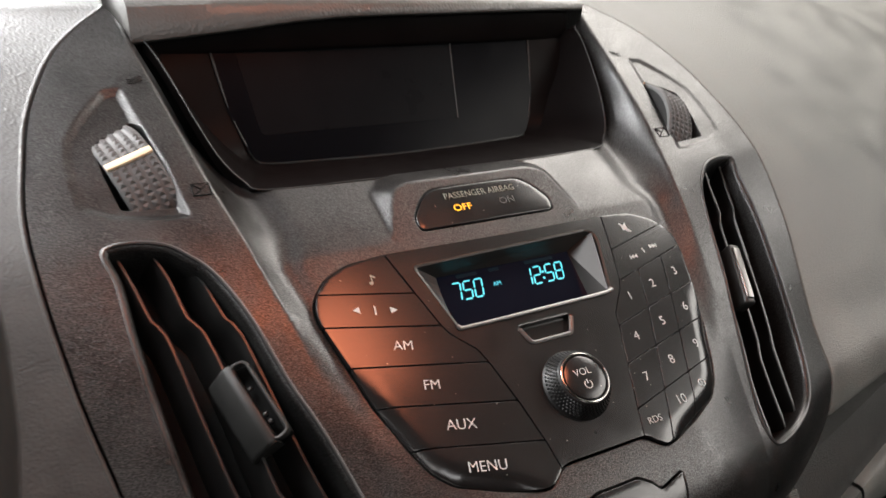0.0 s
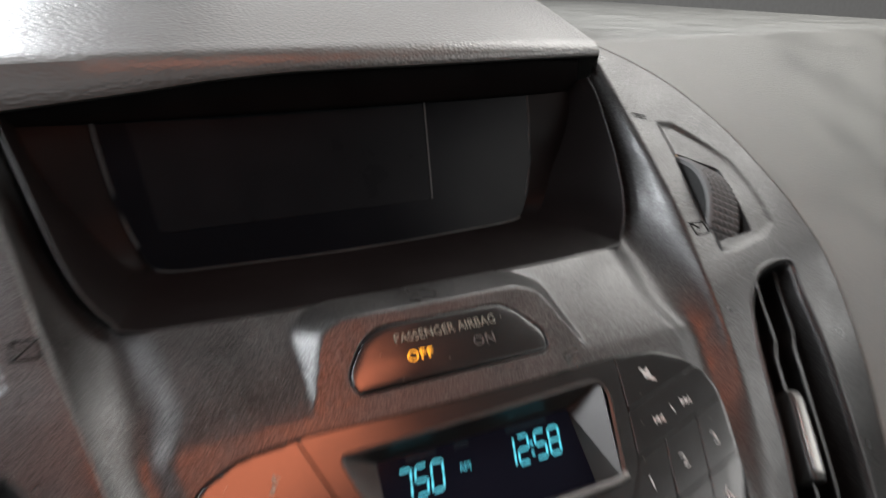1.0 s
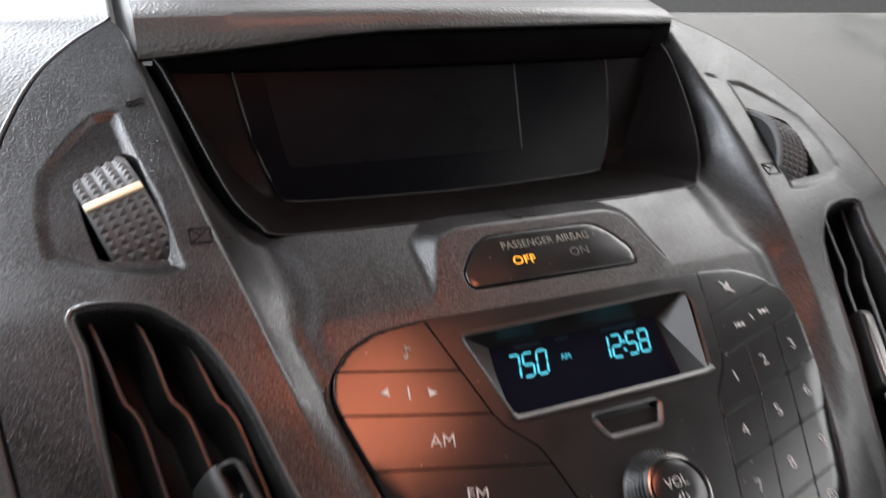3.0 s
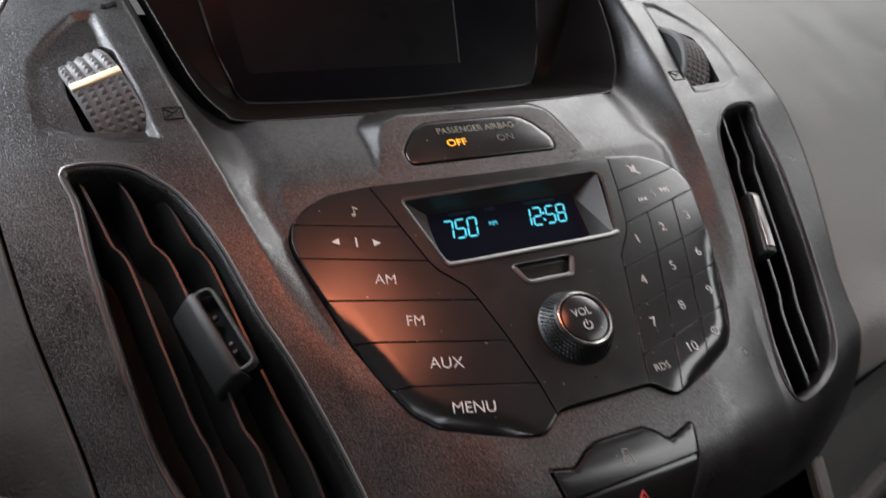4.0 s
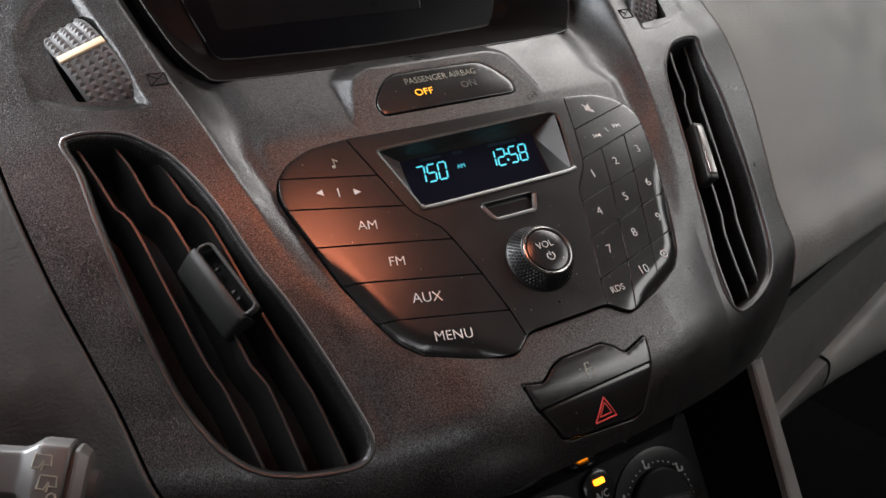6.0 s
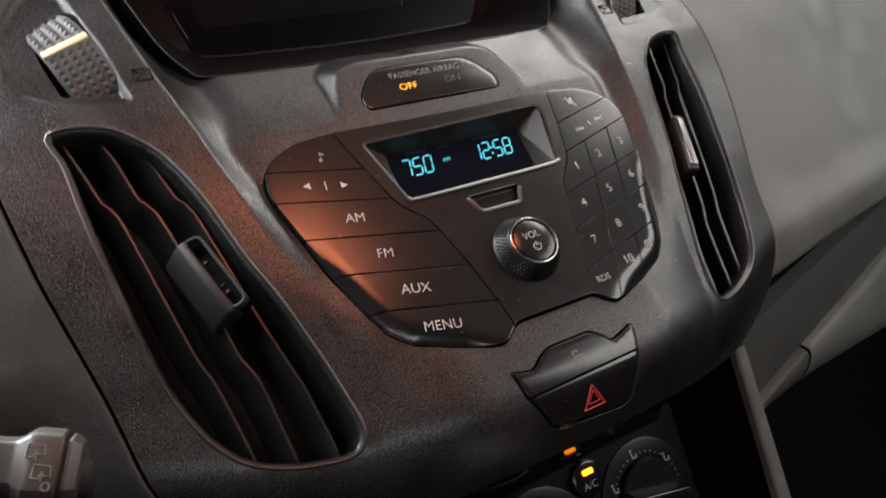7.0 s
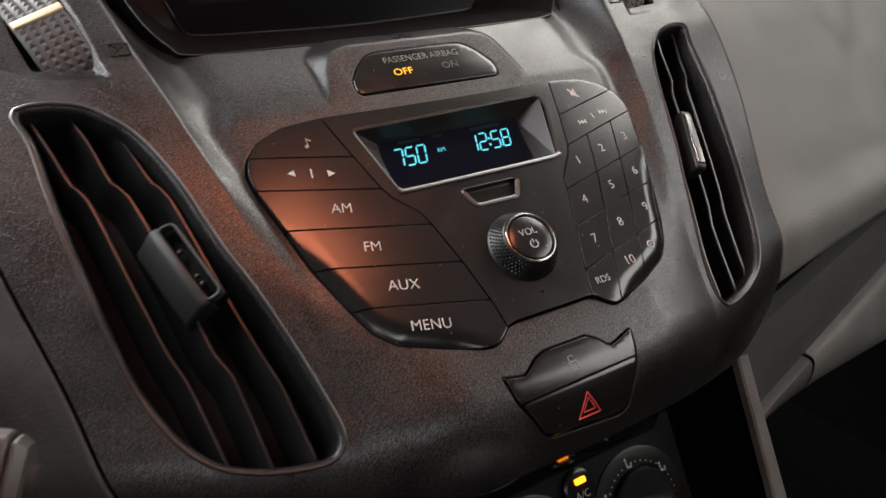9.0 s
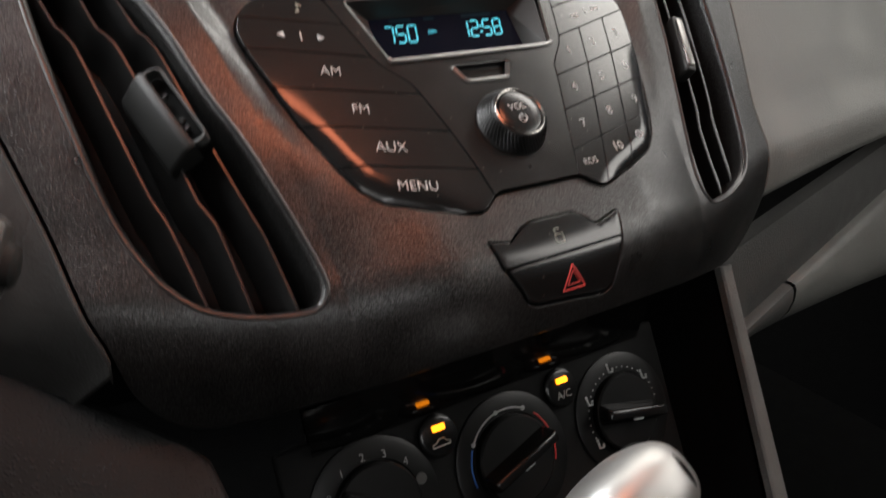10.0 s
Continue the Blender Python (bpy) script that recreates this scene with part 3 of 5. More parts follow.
def clip(poly, a, b):
    """Keeps what lies left of the straight line from a to b."""
    out, n = [], len(poly)
    side = [(b[0] - a[0]) * (p[1] - a[1]) - (b[1] - a[1]) * (p[0] - a[0]) for p in poly]
    for k in range(n):
        p, q, s, r = poly[k], poly[(k + 1) % n], side[k], side[(k + 1) % n]
        if s >= 0:
            out.append(p)
        if (s >= 0) != (r >= 0):
            t = s / (s - r)
            out.append((p[0] + (q[0] - p[0]) * t, p[1] + (q[1] - p[1]) * t))
    return out


RADIO_FACE = inset(anticlockwise(RADIO_EDGE), 1.0)


def region(left_line=None, right_line=None, above=None, below=None):
    """The radio's face bounded by a polyline on either side and by straight joints above and below."""
    poly = RADIO_FACE
    if above:
        poly = clip(poly, above[1], above[0])
    if below:
        poly = clip(poly, below[0], below[1])
    for line, sign in ((left_line, 1), (right_line, -1)):
        if not line:
            continue
        # the polyline is straight piecewise: rebuild the side from the joints that lie inside
        pts = np.asarray(poly)
        vs = [p[1] for p in line]
        at = np.interp(pts[:, 1], vs[::-1], [p[0] for p in line][::-1])
        keep = (pts[:, 0] - at) * sign > -1e-6
        out, n = [], len(poly)
        for k in range(n):
            p, q = poly[k], poly[(k + 1) % n]
            if keep[k]:
                out.append(p)
            if keep[k] != keep[(k + 1) % n]:
                lo, hi = 0.0, 1.0
                for _ in range(30):
                    t = (lo + hi) / 2
                    x, y = p[0] + (q[0] - p[0]) * t, p[1] + (q[1] - p[1]) * t
                    ok = (x - np.interp(y, vs[::-1], [c[0] for c in line][::-1])) * sign > 0
                    if ok == keep[k]:
                        lo = t
                    else:
                        hi = t
                out.append((x, y, keep[k]))
        # walk the cut from its end to its start along the polyline
        made = []
        for k, p in enumerate(out):
            made.append(p[:2])
            if len(p) == 3 and p[2]:
                q = next(r for r in out[k + 1 :] + out[:k] if len(r) == 3)
                mids = [c for c in line if min(p[1], q[1]) + 0.3 < c[1] < max(p[1], q[1]) - 0.3]
                made += sorted(mids, key=lambda c: abs(c[1] - p[1]))
        poly = made
    return anticlockwise(poly)


ROWS_LEFT = [((-112, 53.5), (-58, 43.3)), ((-112, 37.2), (-52, 24.7)), ((-112, 17.5), (-37, 2.4)), ((-112, -0.8), (-31.3, -18.2)), ((-112, -19.6), (-27, -38.4))]
KEYS_LEFT = [(None, 0), (0, 1), (1, 2), (2, 3), (3, 4), (4, None)]
LABELS_LEFT = ["music note", "seek arrows", "AM", "FM", "AUX", "MENU"]
keys = []
for (top, bottom), what in zip(KEYS_LEFT, LABELS_LEFT):
    outline = region(None, LEFT_LINE, ROWS_LEFT[top] if top is not None else None, ROWS_LEFT[bottom] if bottom is not None else None)
    outline = rounded(inset(outline, 0.28), 0.6, 2)
    keys.append(shade_by(part("key", cushion(outline, -5, radio_roll, 1.25), SATIN, radio, f"black key marked {what}"), radio_roll))

# the number keys
GRID_ROWS = [((54.8, 26.4), (105, 39.3)), ((40.4, 3.1), (102, 17.4)), ((33.7, -16.7), (96, -2.8)), ((26.3, -38.5), (90, -23.2))]
COLUMN_A = [(75, 46), (70, 29.6), (63.4, 8.9), (55.4, -11.6), (46.9, -32.9), (37.1, -56.8), (36, -60)]
COLUMN_B = [(95, 52), (89, 34.2), (82, 13.1), (74, -7.6), (65.7, -28.6), (57.2, -51), (54, -58)]
SEEK_ROW = ((60.2, 44.6), (103, 54.6))


def key_area(top, bottom, left, right, what):
    poly = region(left, right, top, bottom)
    poly = rounded(inset(poly, 0.28), 0.6, 2)
    made = shade_by(part("key", cushion(poly, -5, radio_roll, 1.25), SATIN, radio, f"black key marked {what}"), radio_roll)
    keys.append(made)
    return made


def wide_line(row):
    (x0, y0), (x1, y1) = row
    return ((x0 - 60, y0 - 60 * (y1 - y0) / (x1 - x0)), (x1 + 60, y1 + 60 * (y1 - y0) / (x1 - x0)))


key_area(None, wide_line(SEEK_ROW), RIGHT_LINE, None, "mute")
key_area(wide_line(SEEK_ROW), wide_line(GRID_ROWS[0]), RIGHT_LINE, None, "track skip")
for r, names in enumerate((("1", "2", "3"), ("4", "5", "6"), ("7", "8", "9"), ("RDS", "10", "clock"))):
    top, bottom = wide_line(GRID_ROWS[r]), (wide_line(GRID_ROWS[r + 1]) if r < 3 else None)
    for cnum, what in enumerate(names):
        key_area(top, bottom, (RIGHT_LINE, COLUMN_A, COLUMN_B)[cnum], (COLUMN_A, COLUMN_B, None)[cnum], what)

# the middle plate with the display window
WINDOW = rounded([(-53, 56.3), (-43.5, 21.0), (43.6, 21.8), (46.5, 23.8), (54.8, 52.5), (54, 57.0), (50, 58.8)], 2.2, 4)
WINDOW = anticlockwise(WINDOW)
SLOT = anticlockwise(rounded([(-15, 15.6), (-11, 6.0), (11.8, 6.0), (16.5, 15.6)], 2.0, 4))
middle = rounded(inset(region(LEFT_LINE, RIGHT_LINE), 0.35), 0.5, 2)
bm = sheet(middle, [WINDOW, SLOT], 2.4, radio_roll)
turn_in(bm, spread(WINDOW, 2.4 * 0.7), [(0.3, 0.25)])
turn_in(bm, spread(SLOT, 2.4 * 0.7), [(0.4, 0.3), (0.8, 4.5)])
turn_in(bm, spread(middle, 2.4), [(0.3, 0.3), (0.4, 5)])
part("middle_plate", bm, PIANO, radio)
part("slot_floor", slab(inset(SLOT, 0.3), -6, -2.6), SATIN, radio)
bm = bmesh.new()
pts = [(x, y, 0.3) for x, y in spread(inset(SLOT, -0.4), 1.5)]
first = next(k for k in range(len(pts)) if pts[k][1] < 14.5 and pts[k - 1][1] >= 14.5)
lip = [pts[(first + k) % len(pts)] for k in range(len(pts)) if pts[(first + k) % len(pts)][1] < 14.5]
tube(lip, 1.25, 8, bm)
part("slot_lip", bm, BEZELGREY, radio, "satin grey lip of the key slot")

# bezel: a thin silver rim round the window whose inner faces lead down to the display glass
bezel_band = inset(WINDOW, -1.1)
bm = sheet(bezel_band, [WINDOW], 1.4, lambda u, v: np.full(len(u), 0.75))
turn_in(bm, spread(WINDOW, 1.4 * 0.7), [(0.4, 0.3)])
bezel = part("bezel", bm, BEZELSHADE, radio, "thin satin grey rim round the display window")
DEEP = -10.5
outer = [(-53.4, 56.8), (-43.8, 20.8), (45.0, 21.8), (54.3, 58.4)]
inner = [(-38.5, 54.0), (-41.5, 24.3), (40.5, 24.3), (41.8, 54.0)]
for k in range(4):
    bm = bmesh.new()
    ring = [(*outer[k], 0.3), (*outer[(k + 1) % 4], 0.3), (*inner[(k + 1) % 4], DEEP), (*inner[k], DEEP)]
    front = [bm.verts.new(p) for p in ring]
    back = [bm.verts.new((p[0] * 1.02, (p[1] - 40) * 1.05 + 40, p[2] - 0.8)) for p in ring]
    bm.faces.new(front)
    bm.faces.new(back[::-1])
    for n in range(4):
        bm.faces.new((front[n], front[(n + 1) % 4], back[(n + 1) % 4], back[n]))
    # left and bottom walls coloured as lit, right and top as shaded
    part("bezel_wall", bm, BEZELGREY if k < 2 else BEZELSHADE, bezel, smooth=False)
lip = [(-44.6, 22.5), (-43.6, 20.9), (0, 21.0), (43, 21.6), (46, 23.4)]
part("bezel_lip", tube([(x, y, 1.0) for x, y in curve_through(lip, 2, closed=False)], 1.0, 8), BEZEL, bezel, "bright rounded lower lip")
display = part("display_glass", slab([(-44, 58), (-44, 22), (45, 22), (45, 58)][::-1], DEEP - 3, DEEP + 0.05), GLASS, radio, "black display with lit cyan digits")

SEGMENTS = {"7": "abc", "5": "acdfg", "0": "abcdef", "1": "bc", "2": "abged", "8": "abcdefg"}


def digit(code, u, v, wide, tall, lit, parent):
    """A seven-segment digit, its segments a little apart, leaning over."""
    t, g = wide * 0.19, wide * 0.05
    spans = {"a": ((0, 1), (1, 1)), "b": ((1, 1), (1, 0.5)), "c": ((1, 0.5), (1, 0)), "d": ((0, 0), (1, 0)), "e": ((0, 0.5), (0, 0)), "f": ((0, 1), (0, 0.5)), "g": ((0, 0.5), (1, 0.5))}
    for name in SEGMENTS[code]:
        (x0, y0), (x1, y1) = spans[name]
        p, q = Vector((x0 * wide, y0 * tall)), Vector((x1 * wide, y1 * tall))
        way = (q - p).normalized()
        side = Vector((-way.y, way.x)) * t / 2
        p, q = p + way * g, q - way * g
        ring = [p, p + way * t / 2 + side, q - way * t / 2 + side, q, q - way * t / 2 - side, p + way * t / 2 - side]
        ring = [(u + c.x + 0.26 * c.y, v + c.y) for c in ring]
        part("digit_segment", slab(anticlockwise(ring), DEEP + 0.06, DEEP + 0.2), lit, parent, smooth=False)


for text, start in (("750", -34.4), ("1258", 7.6)):
    u = start
    for code in text:
        digit(code, u, 39.3, 4.5, 9.6, CYAN, display)
        u += 6.2 if text == "750" or code != "2" else 7.6
bm = bmesh.new()
for dv in (2.4, 6.0):
    box((19.2 + 0.26 * dv, 39.3 + dv - 0.6, DEEP + 0.1), (20.3 + 0.26 * dv, 39.3 + dv + 0.6, DEEP + 0.22), 0, bm)
part("clock_colon", bm, CYAN, display, smooth=False)
lettering("band_sign", "AM", 2.4, (-7.5, 44.3, DEEP + 0.15), CYAN, display)
for u, v, wide in ((-28, 51.3, 12), (-9, 51.3, 6), (13, 51.4, 18)):
    part("unlit_sign", box((u, v, DEEP + 0.1), (u + wide, v + 1.8, DEEP + 0.18)), CYANDIM, display, smooth=False)

# printing on the keys
PRINT_W = 0.78
for text, size, u, v in (("AM", 4.7, -73.3, 19.6), ("FM", 4.7, -67.6, -0.9), ("AUX", 4.9, -61.7, -21.0), ("MENU", 4.8, -57.8, -40.8)):
    lettering("key_print", text, size, (u, v, PRINT_W), PRINT, keys[LABELS_LEFT.index(text)], -12)
number_at = {"1": (55.8, 16.9), "2": (73.8, 20.8), "3": (92.3, 24.8), "4": (46.8, -4.4), "5": (66.9, -0.5), "6": (85.8, 4.0), "7": (40.1, -25.1), "8": (59.5, -20.7), "9": (79.3, -16.6), "RDS": (32.4, -45.4), "10": (52.5, -40.5)}
for text, (u, v) in number_at.items():
    key = next(k for k in keys if k["label"] == f"black key marked {text}")
    w = float(radio_roll([u], [v])[0])
    lettering("key_print", text, 3.4 if text == "RDS" else 4.8, (u, v, w + 0.2), PRINT, key)


def key_for(what):
    return next(k for k in keys if k["label"] == f"black key marked {what}")


def flat_shape(name, polys, w, mat, parent, high=0.12):
    bm = bmesh.new()
    for poly in polys:
        slab(anticlockwise(poly), w - 0.1, w + high, 0, bm)
    return part(name, bm, mat, parent, smooth=False)


flat_shape("arrow_print", [[(-89.8, 40.9), (-86.8, 38.8), (-86.6, 42.0)], [(-72.5, 39.0), (-69.5, 36.7), (-72.7, 35.8)], [(-79.7, 41.0), (-79.1, 41.0), (-79.7, 36.6), (-80.3, 36.6)]], PRINT_W, PRINT, keys[1])
bm = lathe([(0.9, 0), (0.9, 0.12)], (-76.6, 52.3, PRINT_W), 14)
box((-76.05, 52.3, PRINT_W), (-75.6, 56.6, PRINT_W + 0.12), 0, bm)
slab(anticlockwise([(-75.7, 56.6), (-73.9, 55.2), (-73.9, 54.4), (-75.7, 55.5)]), PRINT_W, PRINT_W + 0.12, 0, bm)
part("note_print", bm, FADEDPRINT, keys[0], smooth=False)
mute = [[(74.4, 54.5), (75.8, 54.5), (77.6, 52.9), (77.6, 58.7), (75.8, 57.2), (74.4, 57.2)], [(73.4, 58.7), (74.1, 59.1), (79.2, 53.0), (78.5, 52.6)]]
flat_shape("mute_print", mute, PRINT_W, PRINT, key_for("mute"))
skips = []
for u, v, way in ((71.8, 37.8, -1), (87.4, 41.6, 1)):
    skips += [[(u - way * 2.2, v - 1.2), (u, v), (u - way * 2.2, v + 1.2)], [(u, v - 1.2), (u + way * 2.2, v), (u, v + 1.2)], [(u + way * 2.2, v - 1.2), (u + way * 2.6, v - 1.2), (u + way * 2.6, v + 1.2), (u + way * 2.2, v + 1.2)]]
skips.append([(79.4, 41.6), (79.9, 41.6), (80.5, 38.8), (80.0, 38.8)])
flat_shape("skip_print", skips, PRINT_W, PRINT, key_for("track skip"))
cw = float(radio_roll([69.4], [-36.4])[0])
bm = bmesh.new()
pts = [(69.4 + 1.9 * math.cos(a * math.pi / 10), -36.4 + 1.9 * math.sin(a * math.pi / 10), cw + 0.15) for a in range(21)]
tube(pts, 0.22, 6, bm, caps=False)
tube([(69.4, -35.0, cw + 0.15), (69.4, -36.4, cw + 0.15), (70.3, -36.4, cw + 0.15)], 0.2, 6, bm)
part("clock_print", bm, PRINT, key_for("clock"), smooth=False)

# volume knob: a flared knurled skirt, a chrome ring and a flat cap
KNOB = (0.4, -19.5, 0.0)
knob = part("volume_knob", lathe([(17.2, 0.3), (17.2, 1.2), (16.4, 2.0), (13.3, 8.6), (12.9, 9.4), (12.2, 9.8), (11.2, 9.8), (10.9, 9.3), (10.6, 9.0), (5, 9.0), (0.4, 9.0)], KNOB, 64), DIALBLACK, radio, "knurled black volume knob with chrome ring")
bm = bmesh.new()
for ring in range(5):
    for k in range(54):
        a = 2 * math.pi * (k + 0.5 * (ring % 2)) / 54
        h = 2.5 + ring * 1.42
        r = 16.35 - (h - 2.0) * 0.47
        c = Vector((KNOB[0] + r * math.cos(a), KNOB[1] + r * math.sin(a), h))
        out, along = Vector((0.9 * math.cos(a), 0.9 * math.sin(a), 0.43)), Vector((-math.sin(a), math.cos(a), 0))
        up = Vector((-0.43 * math.cos(a), -0.43 * math.sin(a), 0.9))
        tip = bm.verts.new(c + out * 0.75)
        base = [bm.verts.new(c + p) for p in (along * 0.8, up * 1.0, along * -0.8, up * -1.0)]
        for n in range(4):
            bm.faces.new((base[n], base[(n + 1) % 4], tip))
part("knurling", bm, KNURL, knob, "diamond knurling of the knob", smooth=False, kind="stuff")
bm = bmesh.new()
pts = [(KNOB[0] + 11.8 * math.cos(2 * math.pi * k / 48), KNOB[1] + 11.8 * math.sin(2 * math.pi * k / 48), 9.7) for k in range(50)]
tube(pts, 0.5, 8, bm, caps=False)
part("chrome_ring", bm, DARKCHROME, knob, "thin dark chrome ring of the knob")
part("cap", lathe([(10.5, 9.0), (10.4, 9.7), (9.6, 10.0), (5, 10.15), (0.3, 10.2)], KNOB, 48), PIANO, knob)
lettering("knob_print", "VOL", 3.5, (KNOB[0] - 0.4, KNOB[1] + 2.9, 10.2), PRINT, knob)
bm = bmesh.new()
pc = (KNOB[0] - 0.2, KNOB[1] - 3.4)
tube([(pc[0] + 1.9 * math.cos(radians(a)), pc[1] + 1.9 * math.sin(radians(a)), 10.25) for a in range(125, 416, 15)], 0.25, 6, bm)
tube([(pc[0], pc[1] + 2.4, 10.25), (pc[0], pc[1] + 0.4, 10.25)], 0.25, 6, bm)
part("power_print", bm, PRINT, knob, smooth=False)
part("microphone_hole", lathe([(0.7, 0.55), (0.7, 0.72)], (-1.2, -42.2, 0), 12), GAP, radio)

# ---- airbag lamp pod ----
airbag = thing("airbag_indicator", "black passenger airbag indicator lamp with amber lit letters", "indicator lamp")
def lens_w(u, v):
    return -1.6 + 1.4 * (1 - (np.asarray(u) / 42) ** 2) * np.clip((np.asarray(v) - 73) / 12, 0, 1) - 0.02 * (np.asarray(v) - 88)


lens = part("lens", cushion(inset(POD, 1.3), -8, lens_w, 2.5, 0.9), PIANO, airbag, "smoked black lens")
part("lens_joint", slab(inset(POD, 0.7), -10, -5.5), GAP, airbag)
lettering("printed_words", "PASSENGER AIRBAG", 3.85, (0.4, 93.2, float(lens_w(0, 93)) + 0.05), FADEDPRINT, lens, wide=0.9)
lettering("lit_word", "OFF", 4.0, (-13.2, 85.5, float(lens_w(-13, 85)) + 0.08), AMBER, lens, label="lit amber word", wide=1.12)
lettering("unlit_word", "ON", 4.0, (14, 85.8, float(lens_w(14, 85)) + 0.08), DIMPRINT, lens, wide=1.12)

# ---- hazard switches ----
hazard = thing("hazard_switch_panel", "black lock and hazard warning switches below the radio", "switch")
HAZ_FACE = inset(anticlockwise(HAZARD_EDGE), 1.3)
HAZ_LINE = ((-40, -84.2), (36, -82.6))


def hazard_w(u, v):
    return np.asarray(fascia_w(u, v)) + 0.6


lock_key = part("lock_switch", cushion(rounded(inset(anticlockwise(clip(HAZ_FACE, HAZ_LINE[0], HAZ_LINE[1])), 0.3), 0.5, 2), -30, hazard_w, 2.2), SATIN, hazard, "black door lock switch")
haz_key = part("hazard_switch", cushion(rounded(inset(anticlockwise(clip(HAZ_FACE, HAZ_LINE[1], HAZ_LINE[0])), 0.3), 0.5, 2), -30, hazard_w, 2.2), SATIN, hazard, "black hazard switch with red triangle")


def on_fascia(u, v, up=0.75):
    return (u, v, float(fascia_w([u], [v])[0]) + up)


def triangle(cu, cv, size):
    return [(cu + size * math.cos(radians(a)), cv - 0.15 * size + 0.84 * size * math.sin(radians(a))) for a in (90, 210, 330)]


bm = bmesh.new()
for size, thick in ((7.0, 0.65), (3.9, 0.5)):
    tri = triangle(-0.7, -93.8, size)
    for k in range(3):
        a, b = tri[k], tri[(k + 1) % 3]
        tube([on_fascia(a[0], a[1], 0.7), on_fascia((a[0] + b[0]) / 2, (a[1] + b[1]) / 2, 0.7), on_fascia(b[0], b[1], 0.7)], thick * 0.5, 6, bm)
part("hazard_triangle", bm, REDPRINT, haz_key, "red double triangle", smooth=False)
bm = bmesh.new()
for a, b in (((-4.6, -79), (-0.6, -79)), ((-4.6, -75.2), (-0.6, -75.2)), ((-4.6, -79), (-4.6, -75.2)), ((-0.6, -79), (-0.6, -75.2)), ((-4.0, -75.2), (-4.0, -72.6)), ((-4.0, -72.6), (-1.6, -72.6)), ((-1.6, -72.6), (-1.6, -73.4))):
    tube([on_fascia(*a, 0.65), on_fascia(*b, 0.65)], 0.25, 6, bm)
part("lock_print", bm, FADEDPRINT, lock_key, smooth=False)


